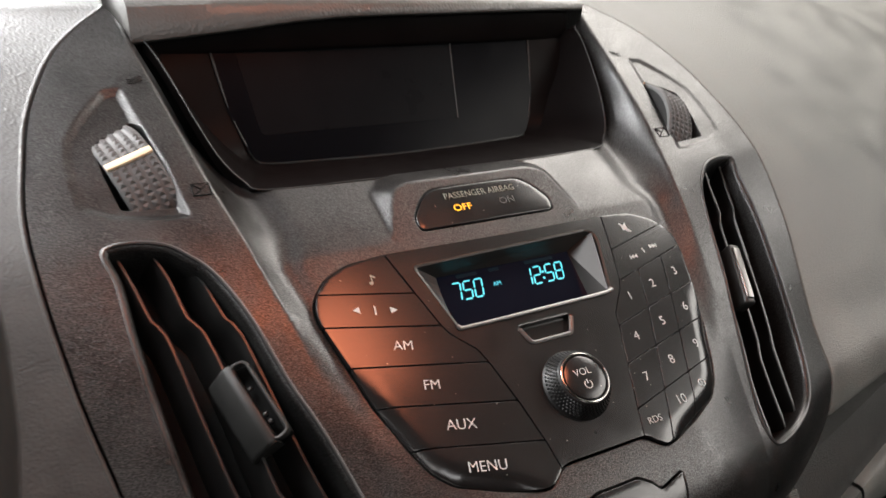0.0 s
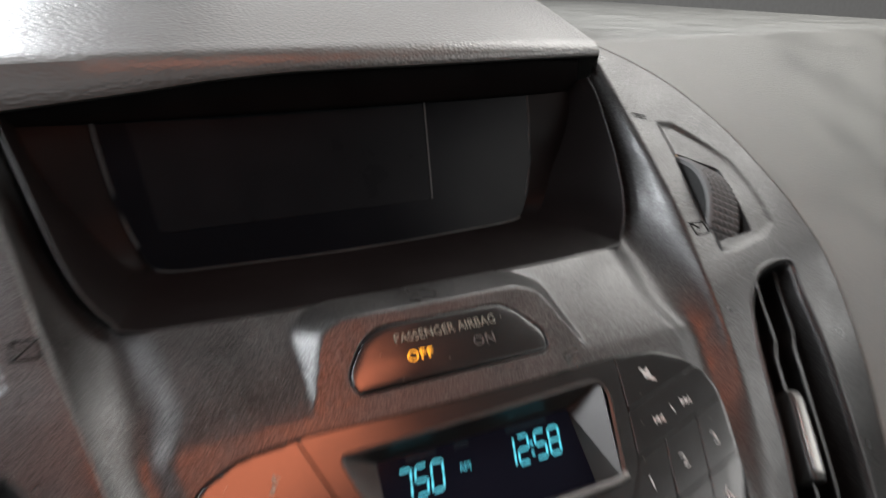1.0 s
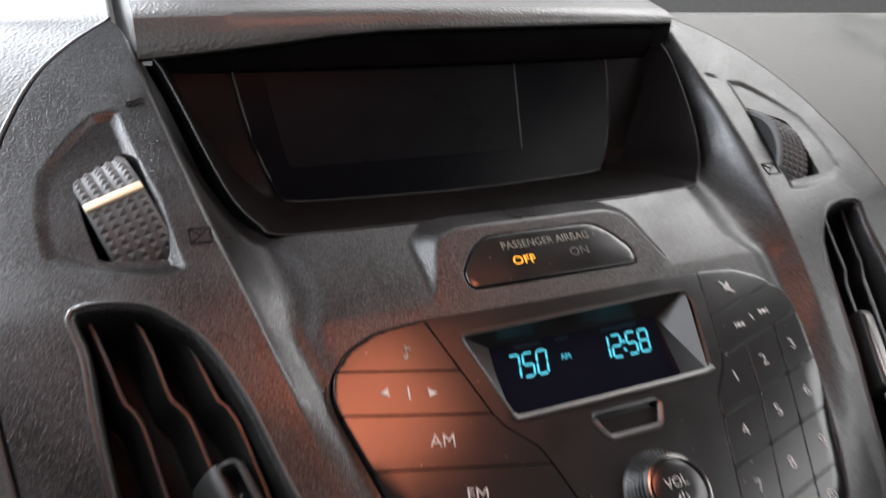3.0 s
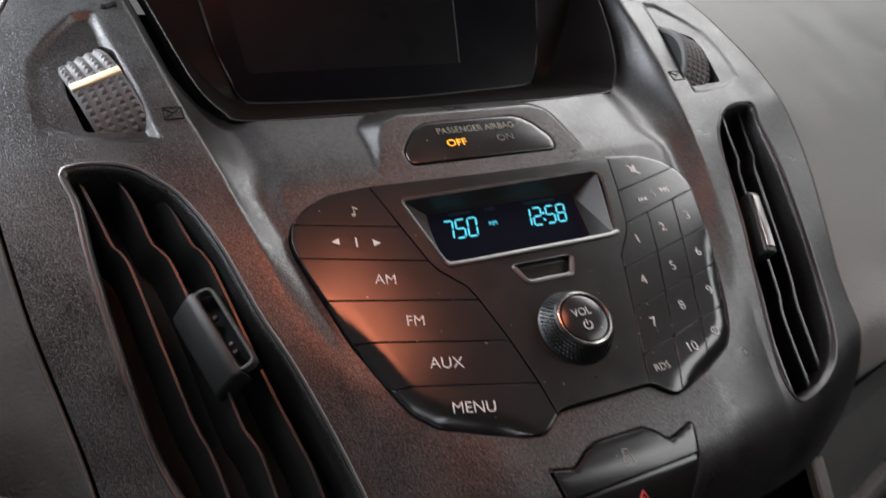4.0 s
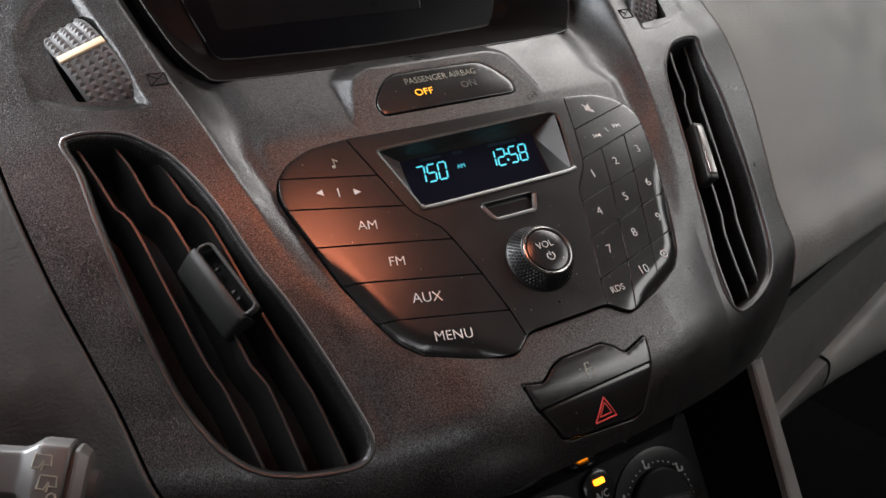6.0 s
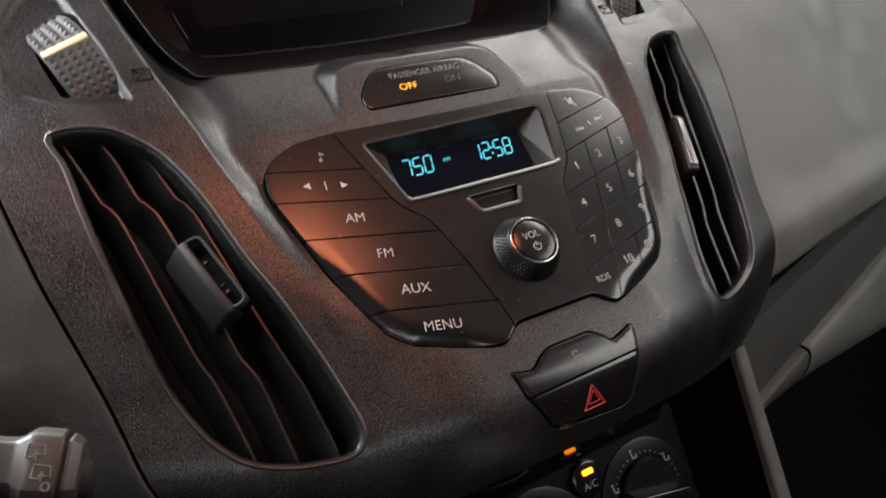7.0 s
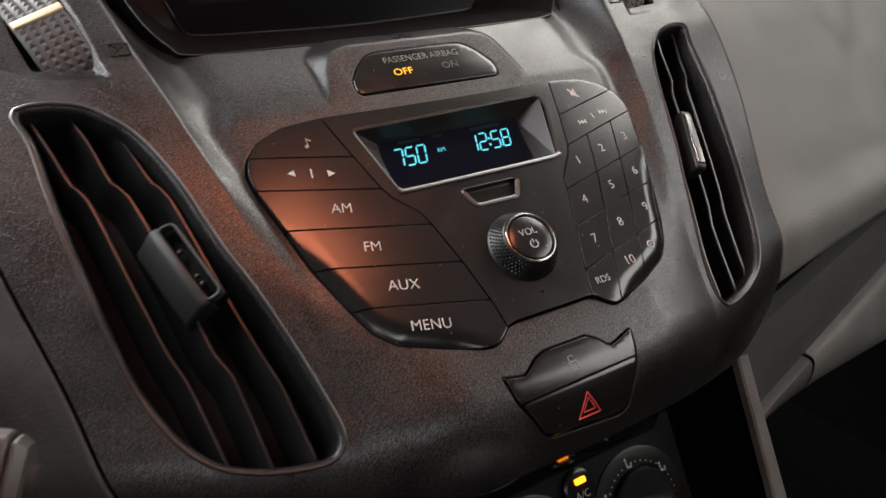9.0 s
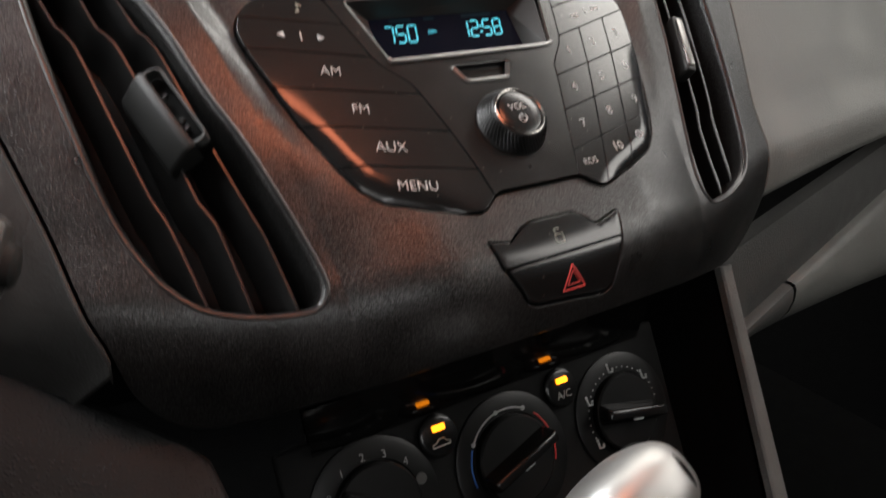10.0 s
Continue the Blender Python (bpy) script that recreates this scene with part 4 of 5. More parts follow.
# ---- air vents ----
def vent(side):
    name = "driver" if side < 0 else "passenger"
    ob = thing("air_vent", "tall black air vent with three wavy slats and grey tab" if side < 0 else "tall black air vent with slats and chrome-edged tab", "air vent", "centre air vents")

    def m(p):
        return (side * p[0], *p[1:])

    def base(u, v):
        return float(fascia_w([u], [v])[0])

    bm = bmesh.new()
    loop = spread(VENT_RIGHT, 5)
    back = [bm.verts.new(m((x, y, base(x, y) - 30))) for x, y in loop]
    bm.faces.new(back)
    bmesh.ops.triangulate(bm, faces=bm.faces[:])
    part("duct", bm, VOID, ob)
    lines = [
        [(178, 88), (174, 73), (170.5, 58), (166.5, 51), (160.5, 17), (155, -14), (151, -28), (146, -62)],
        [(165, 89), (160.5, 76), (156.5, 56), (152, 49), (145.5, 18), (139, -21), (135, -31), (131, -70)],
        [(152, 82), (147, 70), (142, 52), (137.5, 44), (127.5, -6), (121.5, -31), (118.5, -44), (115, -74)],
    ]
    for line in lines:
        bm = bmesh.new()
        pts = curve_through(line, 5, closed=False)
        rings = []
        for x, y in pts:
            w = base(x, y) - 7.5
            # a blade: rounded nose, running back and outwards
            prof = [(-0.9, -0.5), (-0.5, 0.2), (0.5, 0.2), (0.9, -0.5), (5.5, -20), (4.2, -20)]
            rings.append([bm.verts.new(m((x + du, y, w + dw))) for du, dw in prof])
        for a, b in zip(rings, rings[1:]):
            for k in range(6):
                bm.faces.new((a[k], a[(k + 1) % 6], b[(k + 1) % 6], b[k]))
        bm.faces.new(rings[0][::-1])
        bm.faces.new(rings[-1])
        part("slat", bm, SLAT, ob)
    # the adjuster rides on the middle slat
    turned = pose(0, 0, 0, 0, 0, 17 * side) if side > 0 else pose(0, 0, 0, 0, 0, -17)
    if side < 0:
        place = Matrix.Translation((-145.0, 11, -1.5)) @ pose(0, 0, 0, 0, 0, 15) @ pose(0, 0, 0, 0, -24, 0)
        # a wedge with a rounded ridge; beside the ridge an open slot in a thin frame
        profile = [(-11.5, -15), (-10.6, -10.5), (-9.6, -8.6), (-1.2, -0.9), (0.2, -0.1), (1.6, 0.1), (2.6, -0.3), (3.0, -1.2), (3.0, -14)]
        bm = bmesh.new()
        rows = []
        for y, k in ((18.6, 0.8), (18.0, 0.35), (16.8, 0), (-16.4, 0), (-17.6, 0.35), (-18.2, 0.8)):
            rows.append([bm.verts.new((x + 1.2 * k * (x < -2), y, w - 1.5 * k)) for x, w in profile])
        for a, b in zip(rows, rows[1:]):
            for k in range(len(profile) - 1):
                bm.faces.new((a[k], a[k + 1], b[k + 1], b[k]))
        bm.faces.new(rows[0][::-1])
        bm.faces.new(rows[-1])
        tab = part("adjuster_tab", move(bm, place), TABGREY, ob, "grey slider tab with open slot")
        part("tab_slot", move(box((2.9, -16.8, -14), (8.9, 17.2, -7.5)), place), GAP, tab)
        ring = rounded([(2.4, -17.3), (8.9, -17.0), (8.9, 16.6), (2.4, 17.7)], 2.6, 4)
        bm = bmesh.new()
        for w, r in ((-1.2, 0.75), (-2.4, 0.75), (-3.6, 0.75), (-4.8, 0.75), (-6.0, 0.75)):
            tube([(x, y, w) for x, y in ring + ring[:2]], r, 8, bm, caps=False)
        part("slot_frame", move(bm, place), TABGREY, tab)
        bm = bmesh.new()
        for dv in (-9.5, -6.0, 6.0):
            box((3.4, dv - 0.75, -5), (5.6, dv + 0.75, -2.6), 0.5, bm)
        part("slot_ribs", move(bm, place), TABGREY, tab)
    else:
        place = Matrix.Translation((139.5, 14.5, -0.8)) @ pose(0, 0, 0, 0, 0, -20)
        tab = part("adjuster_tab", move(box((-3.6, -19.5, -12), (3.6, 19.5, 0), 1.8), place), TABGREY, ob, "dark grey slider tab")
        part("chrome_strip", move(box((-2.5, -16.5, -1), (2.3, 16.5, 1.0), 0.7), place), CHROME, tab, "bright chrome strip")
    return ob


vent(-1)
vent(1)


# ---- thumbwheels beside the vents ----
def thumbwheel(side):
    ob = thing("vent_thumbwheel", "grey knurled thumbwheel with cream marker line", "thumbwheel", "vent thumbwheels")
    lean = 17 if side > 0 else 11
    axis_at = Vector((side * (165.2 - 36.5 * math.sin(radians(lean))), 132.5, 6.5 - 36.5 * math.cos(radians(lean))))
    spin = pose(0, 0, 0, 0, lean * side, 0) @ pose(0, 0, 0, 0, 0, -16 * side)
    mark = 13 if side < 0 else 4
    radius, half = 36.5, 10.8
    bm = bmesh.new()
    prof = [(-half, radius - 3.5), (-half, radius - 1.6), (-half + 0.8, radius - 0.8), (half - 0.8, radius - 0.8), (half, radius - 1.6), (half, radius - 3.5)]
    rings = []
    for k in range(64):
        a = 2 * math.pi * k / 64
        rings.append([bm.verts.new((x, r * math.cos(a), r * math.sin(a))) for x, r in prof])
    for k in range(64):
        a, b = rings[k], rings[(k + 1) % 64]
        for n in range(5):
            bm.faces.new((a[n], a[n + 1], b[n + 1], b[n]))
    place = Matrix.Translation(axis_at) @ spin
    wheel = part("wheel", move(bm, place), WHEELGREY, ob)
    core = lathe([(radius - 3.3, -half + 0.5), (radius - 3.3, half - 0.5)], (0, 0, 0), 48)
    part("wheel_core", move(core, place @ pose(0, 0, 0, 0, 90, 0)), VOID, wheel)
    bm = bmesh.new()
    for row in range(27):
        a = radians(22 + row * 5.26)
        if row == mark:
            continue
        for col in range(5):
            x = -half + 2.4 + col * (2 * half - 4.8) / 4
            out = Vector((0, math.cos(a), math.sin(a)))
            along = Vector((0, -math.sin(a), math.cos(a)))
            c = Vector((x, 0, 0)) + out * (radius - 0.85)
            ring, top = ([bm.verts.new(c + Vector((dx * k, 0, 0)) + along * dy * k + out * h) for dx, dy in ((1.62, 1.5), (-1.62, 1.5), (-1.62, -1.5), (1.62, -1.5))] for k, h in ((1, 0), (0.22, 0.85)))
            bm.faces.new(top)
            for n in range(4):
                bm.faces.new((ring[n], ring[(n + 1) % 4], top[(n + 1) % 4], top[n]))
    part("knurling", move(bm, place), WHEELGREY, wheel, smooth=False, kind="stuff")
    a = radians(22 + mark * 5.26)
    c = Vector((0, math.cos(a), math.sin(a))) * (radius - 0.6)
    bm = box((-half + 0.2, -1.7, -0.6), (half - 0.2, 1.7, 1.1), 0.4)
    part("marker", move(bm, place @ Matrix.Translation(c) @ pose(0, 0, 0, 22 + mark * 5.26 - 90, 0, 0)), CREAM, wheel, "cream marker line")
    well = anticlockwise([(side * x, y) for x, y in WHEEL_HOLE])
    part("well_floor", slab(inset(well, -1), -40, -34), VOID, ob)
    # the two printed signs beside the wheel: closed below, airflow above
    bm = bmesh.new()
    cu, cv = (141.5, 114.6) if side > 0 else (-138.0, 113.8)
    ring = [(-4, -3.4), (4, -3.4), (4, 3.4), (-4, 3.4), (-4, -3.4)]
    for a, b in list(zip(ring, ring[1:])) + [((-4, -3.4), (4, 3.4)), ((-4, 3.4), (0, 0))]:
        tube([on_fascia(cu + a[0], cv + a[1], 0.1), on_fascia(cu + b[0], cv + b[1], 0.1)], 0.36, 5, bm)
    part("closed_sign", bm, DARKPRINT, ob, smooth=False)
    bm = bmesh.new()
    for row in range(3):
        tube([on_fascia(side * (148.5 + dx), 187 + row * 1.45 + 0.4 * math.sin(dx * 0.95) - 0.3 * dx, 0.05) for dx in range(0, 8)], 0.24, 5, bm)
    part("airflow_sign", bm, DARKPRINT, ob, smooth=False)
    return ob


thumbwheel(-1)
thumbwheel(1)

# ---- screen under its hood ----
screen = thing("dashboard_screen", "unlit dark display screen in a brown-black surround", "screen")
SUR_HALF = [(0, 118.5, -13.8), (60, 119.2, -14.2), (104, 121.2, -15), (113, 127.5, -14.8), (121, 140.5, -13), (127, 160, -10.5), (132, 182, -9), (137.5, 207, -9), (141, 222, -12)]
GLS_HALF = [(0, 161, -52), (50, 161.5, -51), (84, 162.5, -50), (91, 167.5, -52), (96.5, 176.5, -45), (101, 191, -38), (104, 206, -29), (106, 222, -21), (106, 230, -17)]
FOLD_HALF = [(0, 155, -46), (50, 155.5, -46), (86, 157, -46), (98, 163, -46), (108, 175, -44), (116, 187, -40), (124, 198, -33), (130, 210, -25), (134, 224, -20)]


def mirrored(half):
    return [(-x, y, z) for x, y, z in reversed(half[1:])] + half


def even_curve(line, parts):
    """A smooth line through the points, with as many steps between each two."""
    out, count = [], len(line)
    for n in range(count - 1):
        p = [Vector(line[min(max(n + k, 0), count - 1)]) for k in (-1, 0, 1, 2)]
        for k in range(parts):
            t = k / parts
            out.append(tuple(0.5 * (2 * p[1] + (p[2] - p[0]) * t + (2 * p[0] - 5 * p[1] + 4 * p[2] - p[3]) * t**2 + (3 * p[1] - p[0] - 3 * p[2] + p[3]) * t**3)))
    return out + [tuple(line[-1])]


bm = bmesh.new()
rings = []
for half in (SUR_HALF, None, FOLD_HALF, GLS_HALF):
    if half is None:
        half = [tuple((np.array(a) * 0.55 + np.array(b) * 0.45 + np.array((0, 0, 1.5))).tolist()) for a, b in zip(SUR_HALF, FOLD_HALF)]
    rings.append([bm.verts.new(p) for p in even_curve(mirrored(half), 6)])
for a, b in zip(rings, rings[1:]):
    for k in range(len(a) - 1):
        bm.faces.new((a[k], a[k + 1], b[k + 1], b[k]))
under = [bm.verts.new(v.co + Vector((0, 0, -8))) for v in rings[0]]
for k in range(len(under) - 1):
    bm.faces.new((under[k], under[k + 1], rings[0][k + 1], rings[0][k]))
part("surround", bm, SURROUND, screen, crease=11)
edge_line = [Vector(p) + Vector((0, 0, 0.3)) for p in even_curve(mirrored(SUR_HALF), 6)]
part("surround_rim", tube(edge_line, 0.45, 8), RIM, screen)
rim_line = [Vector(p) + Vector((0, 0, 0.5)) for p in curve_through(mirrored(GLS_HALF), 4, closed=False)]
part("glass_rim", tube(rim_line, 0.65, 8), RIM, screen, "thin glossy rim round the glass")
bm = bmesh.new()
full = mirrored(GLS_HALF)


def glass_w(v):
    return -52 + (v - 161) * 0.53


outline = [(x * 1.01, y) for x, y, z in full]
outline = anticlockwise(outline)
verts = [bm.verts.new((x, y - 0.5, glass_w(y - 0.5) - 0.6)) for x, y in outline]
bm.faces.new(verts)
part("screen_glass", bm, SCREEN, screen, "dark glossy screen glass", smooth=False)
bm = bmesh.new()
panel_ring = rounded([(-94, 231), (-86, 178), (41, 178), (46, 231)], 3.0, 3)
slab(anticlockwise(panel_ring), lambda u, v: glass_w(v) - 0.58, lambda u, v: glass_w(v) - 0.42, 0, bm)
part("display_panel", bm, PANEL, screen, "dark grey unlit display panel", smooth=False)
bm = box((41, 178, 0), (41.9, 226, 0.3))
for v in bm.verts:
    v.co.x += 0.09 * (v.co.y - 178)
    v.co.z = glass_w(v.co.y) + (0.0 if v.co.z < 0.1 else 0.3) - 0.4
part("panel_divider", bm, RIM, screen, "thin dim divider line", smooth=False)

# hood over the screen
hood = thing("screen_hood", "grey grained hood over the dashboard screen", "dashboard")
bm = bmesh.new()


def upright(u, y, z):
    """A point given by its height and its way forward, as a point of the stack's frame."""
    return (u, y * SIN_L + z * COS_L, z * SIN_L - y * COS_L)


# Lip ends higher on the right; its shaded front is left to the black panel.
def lip_height(u):
    return float(np.interp(u, [-147, -115, -85, -60, -30, 0, 100, 147], [137.5, 140.5, 143.5, 146.5, 148.5, 149, 150, 150]))


def hood_row(u):
    """The hood's profile at u, from under its front lip over the top to the back."""
    k = 1 - (abs(u) / 147) ** 2.6
    low, top, front = lip_height(u), 160 + 1.5 * k, 171 - 4 * k
    rise = top - low
    prof = [(26, low + 1.0), (7, low), (2, low + 0.2), (0.3, low + 1.4), (0, low + 3), (0.8, low + 0.5 * rise), (2.6, top - 3.6), (6, top - 1.2), (10.5, top + 0.4), (16, top + 2.6)]
    pts = [upright(u, front + a, b) for a, b in prof]
    z, last = top + 2.6, 0
    for d in (8, 20, 40, 70, 110, 180, 260, 400, 560):
        z += (d - last) * float(np.interp((d + last) / 2, [0, 70, 180, 330], [0.40, 0.33, 0.1, 0.0]))
        last = d
        pts.append(upright(u * (1 - 0.00012 * d), front + 16 + d, z + 1.5 * k * min(d / 60, 1)))
    return pts


rows = [hood_row(u) for u in np.linspace(-147, 147, 61)]
made = [[bm.verts.new(p) for p in row] for row in rows]
for a, b in zip(made, made[1:]):
    for k in range(len(a) - 1):
        bm.faces.new((a[k], a[k + 1], b[k + 1], b[k]))
for row, way in ((rows[0], -1), (rows[-1], 1)):
    ring = [bm.verts.new(p) for p in row[3:]]
    drop = [bm.verts.new((p[0] + way * 5, p[1] - 10, p[2] - 30)) for p in row[3:]]
    for k in range(len(ring) - 1):
        bm.faces.new((ring[k], ring[k + 1], drop[k + 1], drop[k]))
bmesh.ops.remove_doubles(bm, verts=bm.verts, dist=0.01)
part("hood_skin", bm, HOODSKIN, hood)

# black panel closing the gap from hood's lip to glass, painted as lip shade
bm = bmesh.new()
panel = []
for u in np.linspace(-138, 138, 47):
    back = 178 - 4 * (1 - (abs(u) / 147) ** 2.6)
    panel.append([bm.verts.new(upright(u, back + dy, z)) for dy, z in ((6, lip_height(u) + 3), (0, lip_height(u) + 3), (0, 134), (1.5, 132), (6, 132))])
for a, b in zip(panel, panel[1:]):
    for k in range(4):
        bm.faces.new((a[k], a[k + 1], b[k + 1], b[k]))
part("lip_shade_panel", bm, SURROUND, hood, "black panel standing in for shade under the hood's lip")


# ---- dashboard on either side ----
def pad(side):
    ob = thing("dashboard_pad", "grey grained soft dashboard pad beside the centre console" if side > 0 else "grey grained dashboard pad on the driver's side", "dashboard", "dashboard pads")
    bm = bmesh.new()
    # the inner edge follows the fascia's seam, then each row runs outwards
    seam = [p for p in EDGE_RIGHT if p[1] > -68 and p[0] > 100] + [(154, 248)]
    rows = []
    for x, y in seam:
        w = float(fascia_w([x], [y])[0]) - 1.2
        row = [(x + 1.2, y, w - 7), (x + 1.4, y, w - 0.6), (x + 2.4, y, w + 0.3)]
        drop = np.interp(y, [-95, -60, -24, 40, 120, 240], [0.018, 0.018, -0.04, -0.06, -0.03, 0.0])
        for d in (10, 20, 35, 50, 70, 90, 120, 150, 190, 240, 300, 360, 430, 500):
            ahead, down = 0.2 * d * (1 - 0.0006 * d), drop * min(d, 110 + 0.2 * d)
            # only the driver's pad curls down, a shape that deepens its shade
            curl = 66 * (max(0, 2 - y) / 64) ** 2 * min(d / 36, 1) if side < 0 else 0
            row.append((x + 2 + d, y + SIN_L * ahead + COS_L * down, w - COS_L * ahead + SIN_L * down - curl))
        rows.append(row)
    # over the top: on towards the windscreen; the driver's side rises to the cowl of the dials
    slope = 0.035 if side > 0 else 0.3
    for d in (15, 40, 65, 90, 125, 160, 210, 260, 330, 400, 480, 560):
        row = []
        for p in rows[len(seam) - 1]:
            row.append((p[0] - 0.02 * d, p[1] + d * (SIN_L + COS_L * slope), p[2] + d * (SIN_L * slope - COS_L)))
        rows.append(row)
    # below: rolls under
    first = rows[0]
    for dv, dw in ((-1.5, -1.2), (-3.2, -4), (-3.4, -8), (6, -20), (34, -45)):
        rows.insert(0, [(p[0], p[1] + dv, p[2] + dw) for p in first])
    made = [[bm.verts.new((side * p[0], p[1], p[2])) for p in row] for row in rows]
    for a, b in zip(made, made[1:]):
        for k in range(len(a) - 1):
            bm.faces.new((a[k], a[k + 1], b[k + 1], b[k]))
    part("pad_skin", bm, PAD if side > 0 else PADSHADE, ob)
    bead = [(side * (x + 2.0), y, float(fascia_w([x], [y])[0]) - 1.3) for x, y in seam]
    part("seam_bead", tube(bead, 1.0, 8), PAD if side > 0 else PADSHADE, ob)
    return ob


pad_right = pad(1)
pad_left = pad(-1)

# ---- climate panel, set back below the overhang ----
climate = thing("climate_control_panel", "black climate control panel with three dials and amber lamps", "control panel", at=STACK @ pose(0, -119.9 * MM, -111.0 * MM, 20, 0, 0))
part("panel_plate", box((-122, -110, -6), (118, 14, -0.8), 2), DOORTRIM, climate)


def dial(u, v, radius, pointer, what):
    ring = part("dial", lathe([(radius + 2, -0.8), (radius + 2, 0.4), (radius, 1.2), (radius - 8.5, 1.2), (radius - 9, 0.6), (radius - 12, 0.6)], (u, v, 0), 56), DIALBLACK, climate, f"black round dial for {what}")
    core = lathe([(radius - 9.6, 0.6), (radius - 9.8, 4.5), (radius - 11, 5.5), (2, 5.7), (0.3, 5.7)], (u, v, 0), 48)
    part("dial_base", core, DIALBLACK, ring)
    grip = box((-(radius - 10.2), -5.6, 4), (radius - 10.2, 5.6, 15), 2.2)
    for p in grip.verts:
        if p.co.z > 10:
            p.co.y *= 0.55
    grip = part("grip", move(grip, Matrix.Translation((u, v, 0)) @ pose(0, 0, 0, 0, 0, pointer)), SATIN, ring)
    bar = box((-3.4, -4.1, 12.2), (3.4, -2.9, 13.4), 0.3)
    part("pointer_mark", move(bar, Matrix.Translation((u, v, 0)) @ pose(0, 0, 0, 0, 0, pointer)), PRINT, grip)
    return ring


fan = dial(-80, -26, 32, -30, "the fan")
for text, a in (("0", 150), ("1", 122), ("2", 94), ("3", 68), ("4", 40)):
    lettering("dial_print", text, 4.0, (-80 + 25.5 * math.cos(radians(a)), -26 + 25.5 * math.sin(radians(a)), 1.3), PRINT, fan)
bm = lathe([(3.0, 1.2), (3.0, 1.4)], (-80 + 26 * math.cos(radians(12)), -26 + 26 * math.sin(radians(12)), 0), 16)
part("defrost_print", bm, DIMPRINT, fan, smooth=False)
temp = dial(0, -30, 33, 18, "temperature")
for a0, a1, mat in ((60, 150, PRINT), (152, 200, BLUEPRINT), (-20, 50, REDPRINT)):
    bm = bmesh.new()
    tube([(26.5 * math.cos(radians(a)), -30 + 26.5 * math.sin(radians(a)), 1.25) for a in range(a0, a1, 6)], 0.5, 6, bm)
    part("scale_print", bm, mat, temp, smooth=False)
for a in (62, 100, 146):
    part("scale_dot", lathe([(1.3, 1.2), (1.3, 1.45)], (26.5 * math.cos(radians(a)), -30 + 26.5 * math.sin(radians(a)), 0), 12), PRINT, temp, smooth=False)
mode = dial(79, -30, 32, -12, "airflow")
for n, a in enumerate((36, 96, 152, 210)):
    bm = bmesh.new()
    c = (79 + 25.5 * math.cos(radians(a)), -30 + 25.5 * math.sin(radians(a)))
    tube([(c[0] - 1.6, c[1] + 2, 1.3), (c[0] - 1.2, c[1] - 1.2, 1.3), (c[0] + 1.6, c[1] - 1.6, 1.3), (c[0] + 1.9, c[1] + 0.6, 1.3)], 0.75, 6, bm)
    lathe([(0.9, 1.2), (0.9, 1.5)], (c[0] - 1.6, c[1] + 3.2, 0), 10, None, bm)
    part("airflow_print", bm, PRINT, mode, smooth=False)
for a in list(range(48, 88, 9)) + list(range(108, 146, 9)) + list(range(162, 206, 9)) + list(range(-4, 30, 9)):
    part("scale_dot", lathe([(0.5, 1.2), (0.5, 1.4)], (79 + 25.5 * math.cos(radians(a)), -30 + 25.5 * math.sin(radians(a)), 0), 8), PRINT, mode, smooth=False)
for u, text in ((-40, ""), (40, "A/C")):
    key = part("push_button", lathe([(11, -0.6), (11, 1.6), (10.2, 2.4), (9, 2.7), (0.3, 2.9)], (u, -4, 0), 40), PIANO, climate, "round black push button with amber lamp")
    part("amber_lamp", box((u - 3.4, -1.2, 2.4), (u + 3.4, 1.8, 4.6), 0.5), AMBERLED, key, "lit amber lamp")
    if text:
        lettering("button_print", text, 4.4, (u, -7.6, 3.0), PRINT, key)
    else:
        bm = bmesh.new()
        tube([(u - 5, -9, 3.0), (u - 5, -7.6, 3.0), (u - 2.6, -7, 3.0), (u - 1, -5.4, 3.0), (u + 2, -5.4, 3.0), (u + 3, -7, 3.0), (u + 5, -7.6, 3.0), (u + 5, -9, 3.0), (u - 5, -9, 3.0)], 0.35, 6, bm)
        part("recirculation_print", bm, PRINT, key, smooth=False)

# glossy underside of the overhang, sloping towards the driver
bm = bmesh.new()
rows = [[(-104, 6.6, -1.5), (104, 6.6, -1.5)], [(-112, 33, 27), (96, 33, 27)]]
for lift in (0, 3):
    made = [[bm.verts.new((x, y + lift, z - lift)) for x, y, z in row] for row in rows]
    for a, b in zip(made, made[1:]):
        bm.faces.new((a[0], a[1], b[1], b[0]) if not lift else (b[0], b[1], a[1], a[0]))
part("overhang_underside", bm, GLOSSBLACK, climate, "glossy black sloping underside", smooth=False)

# ---- trim strip, glovebox and the dark footwell ----
glovebox = thing("glovebox", "dark grey glovebox lid under the passenger dashboard", "glovebox")


def lower_row(u, s, out):
    """A point of the lower dashboard: s from its top line (0) to the lid's upper edge (1) and lower edge (2)."""
    lines = [(-90 + 0.203 * (u - 180), -79 - 0.12 * (u - 180)), (-113 + 0.23 * (u - 262), -120 - 0.12 * (u - 262)), (-131 + 0.064 * (u - 232), -146 - 0.116 * (u - 232))]
    v, w = [float(np.interp(s, (0, 1, 2), [p[k] for p in lines])) + max(0, s - 2) * (lines[2][k] - lines[1][k]) for k in (0, 1)]
    return (u, v - out * SIN_L, w + out * COS_L)


def lower_skin(us, profile):
    bm = bmesh.new()
    rows = [[bm.verts.new(lower_row(u, s, out)) for u in us] for s, out in profile]
    for a, b in zip(rows, rows[1:]):
        for k in range(len(a) - 1):
            bm.faces.new((a[k], a[k + 1], b[k + 1], b[k]))
    return bm


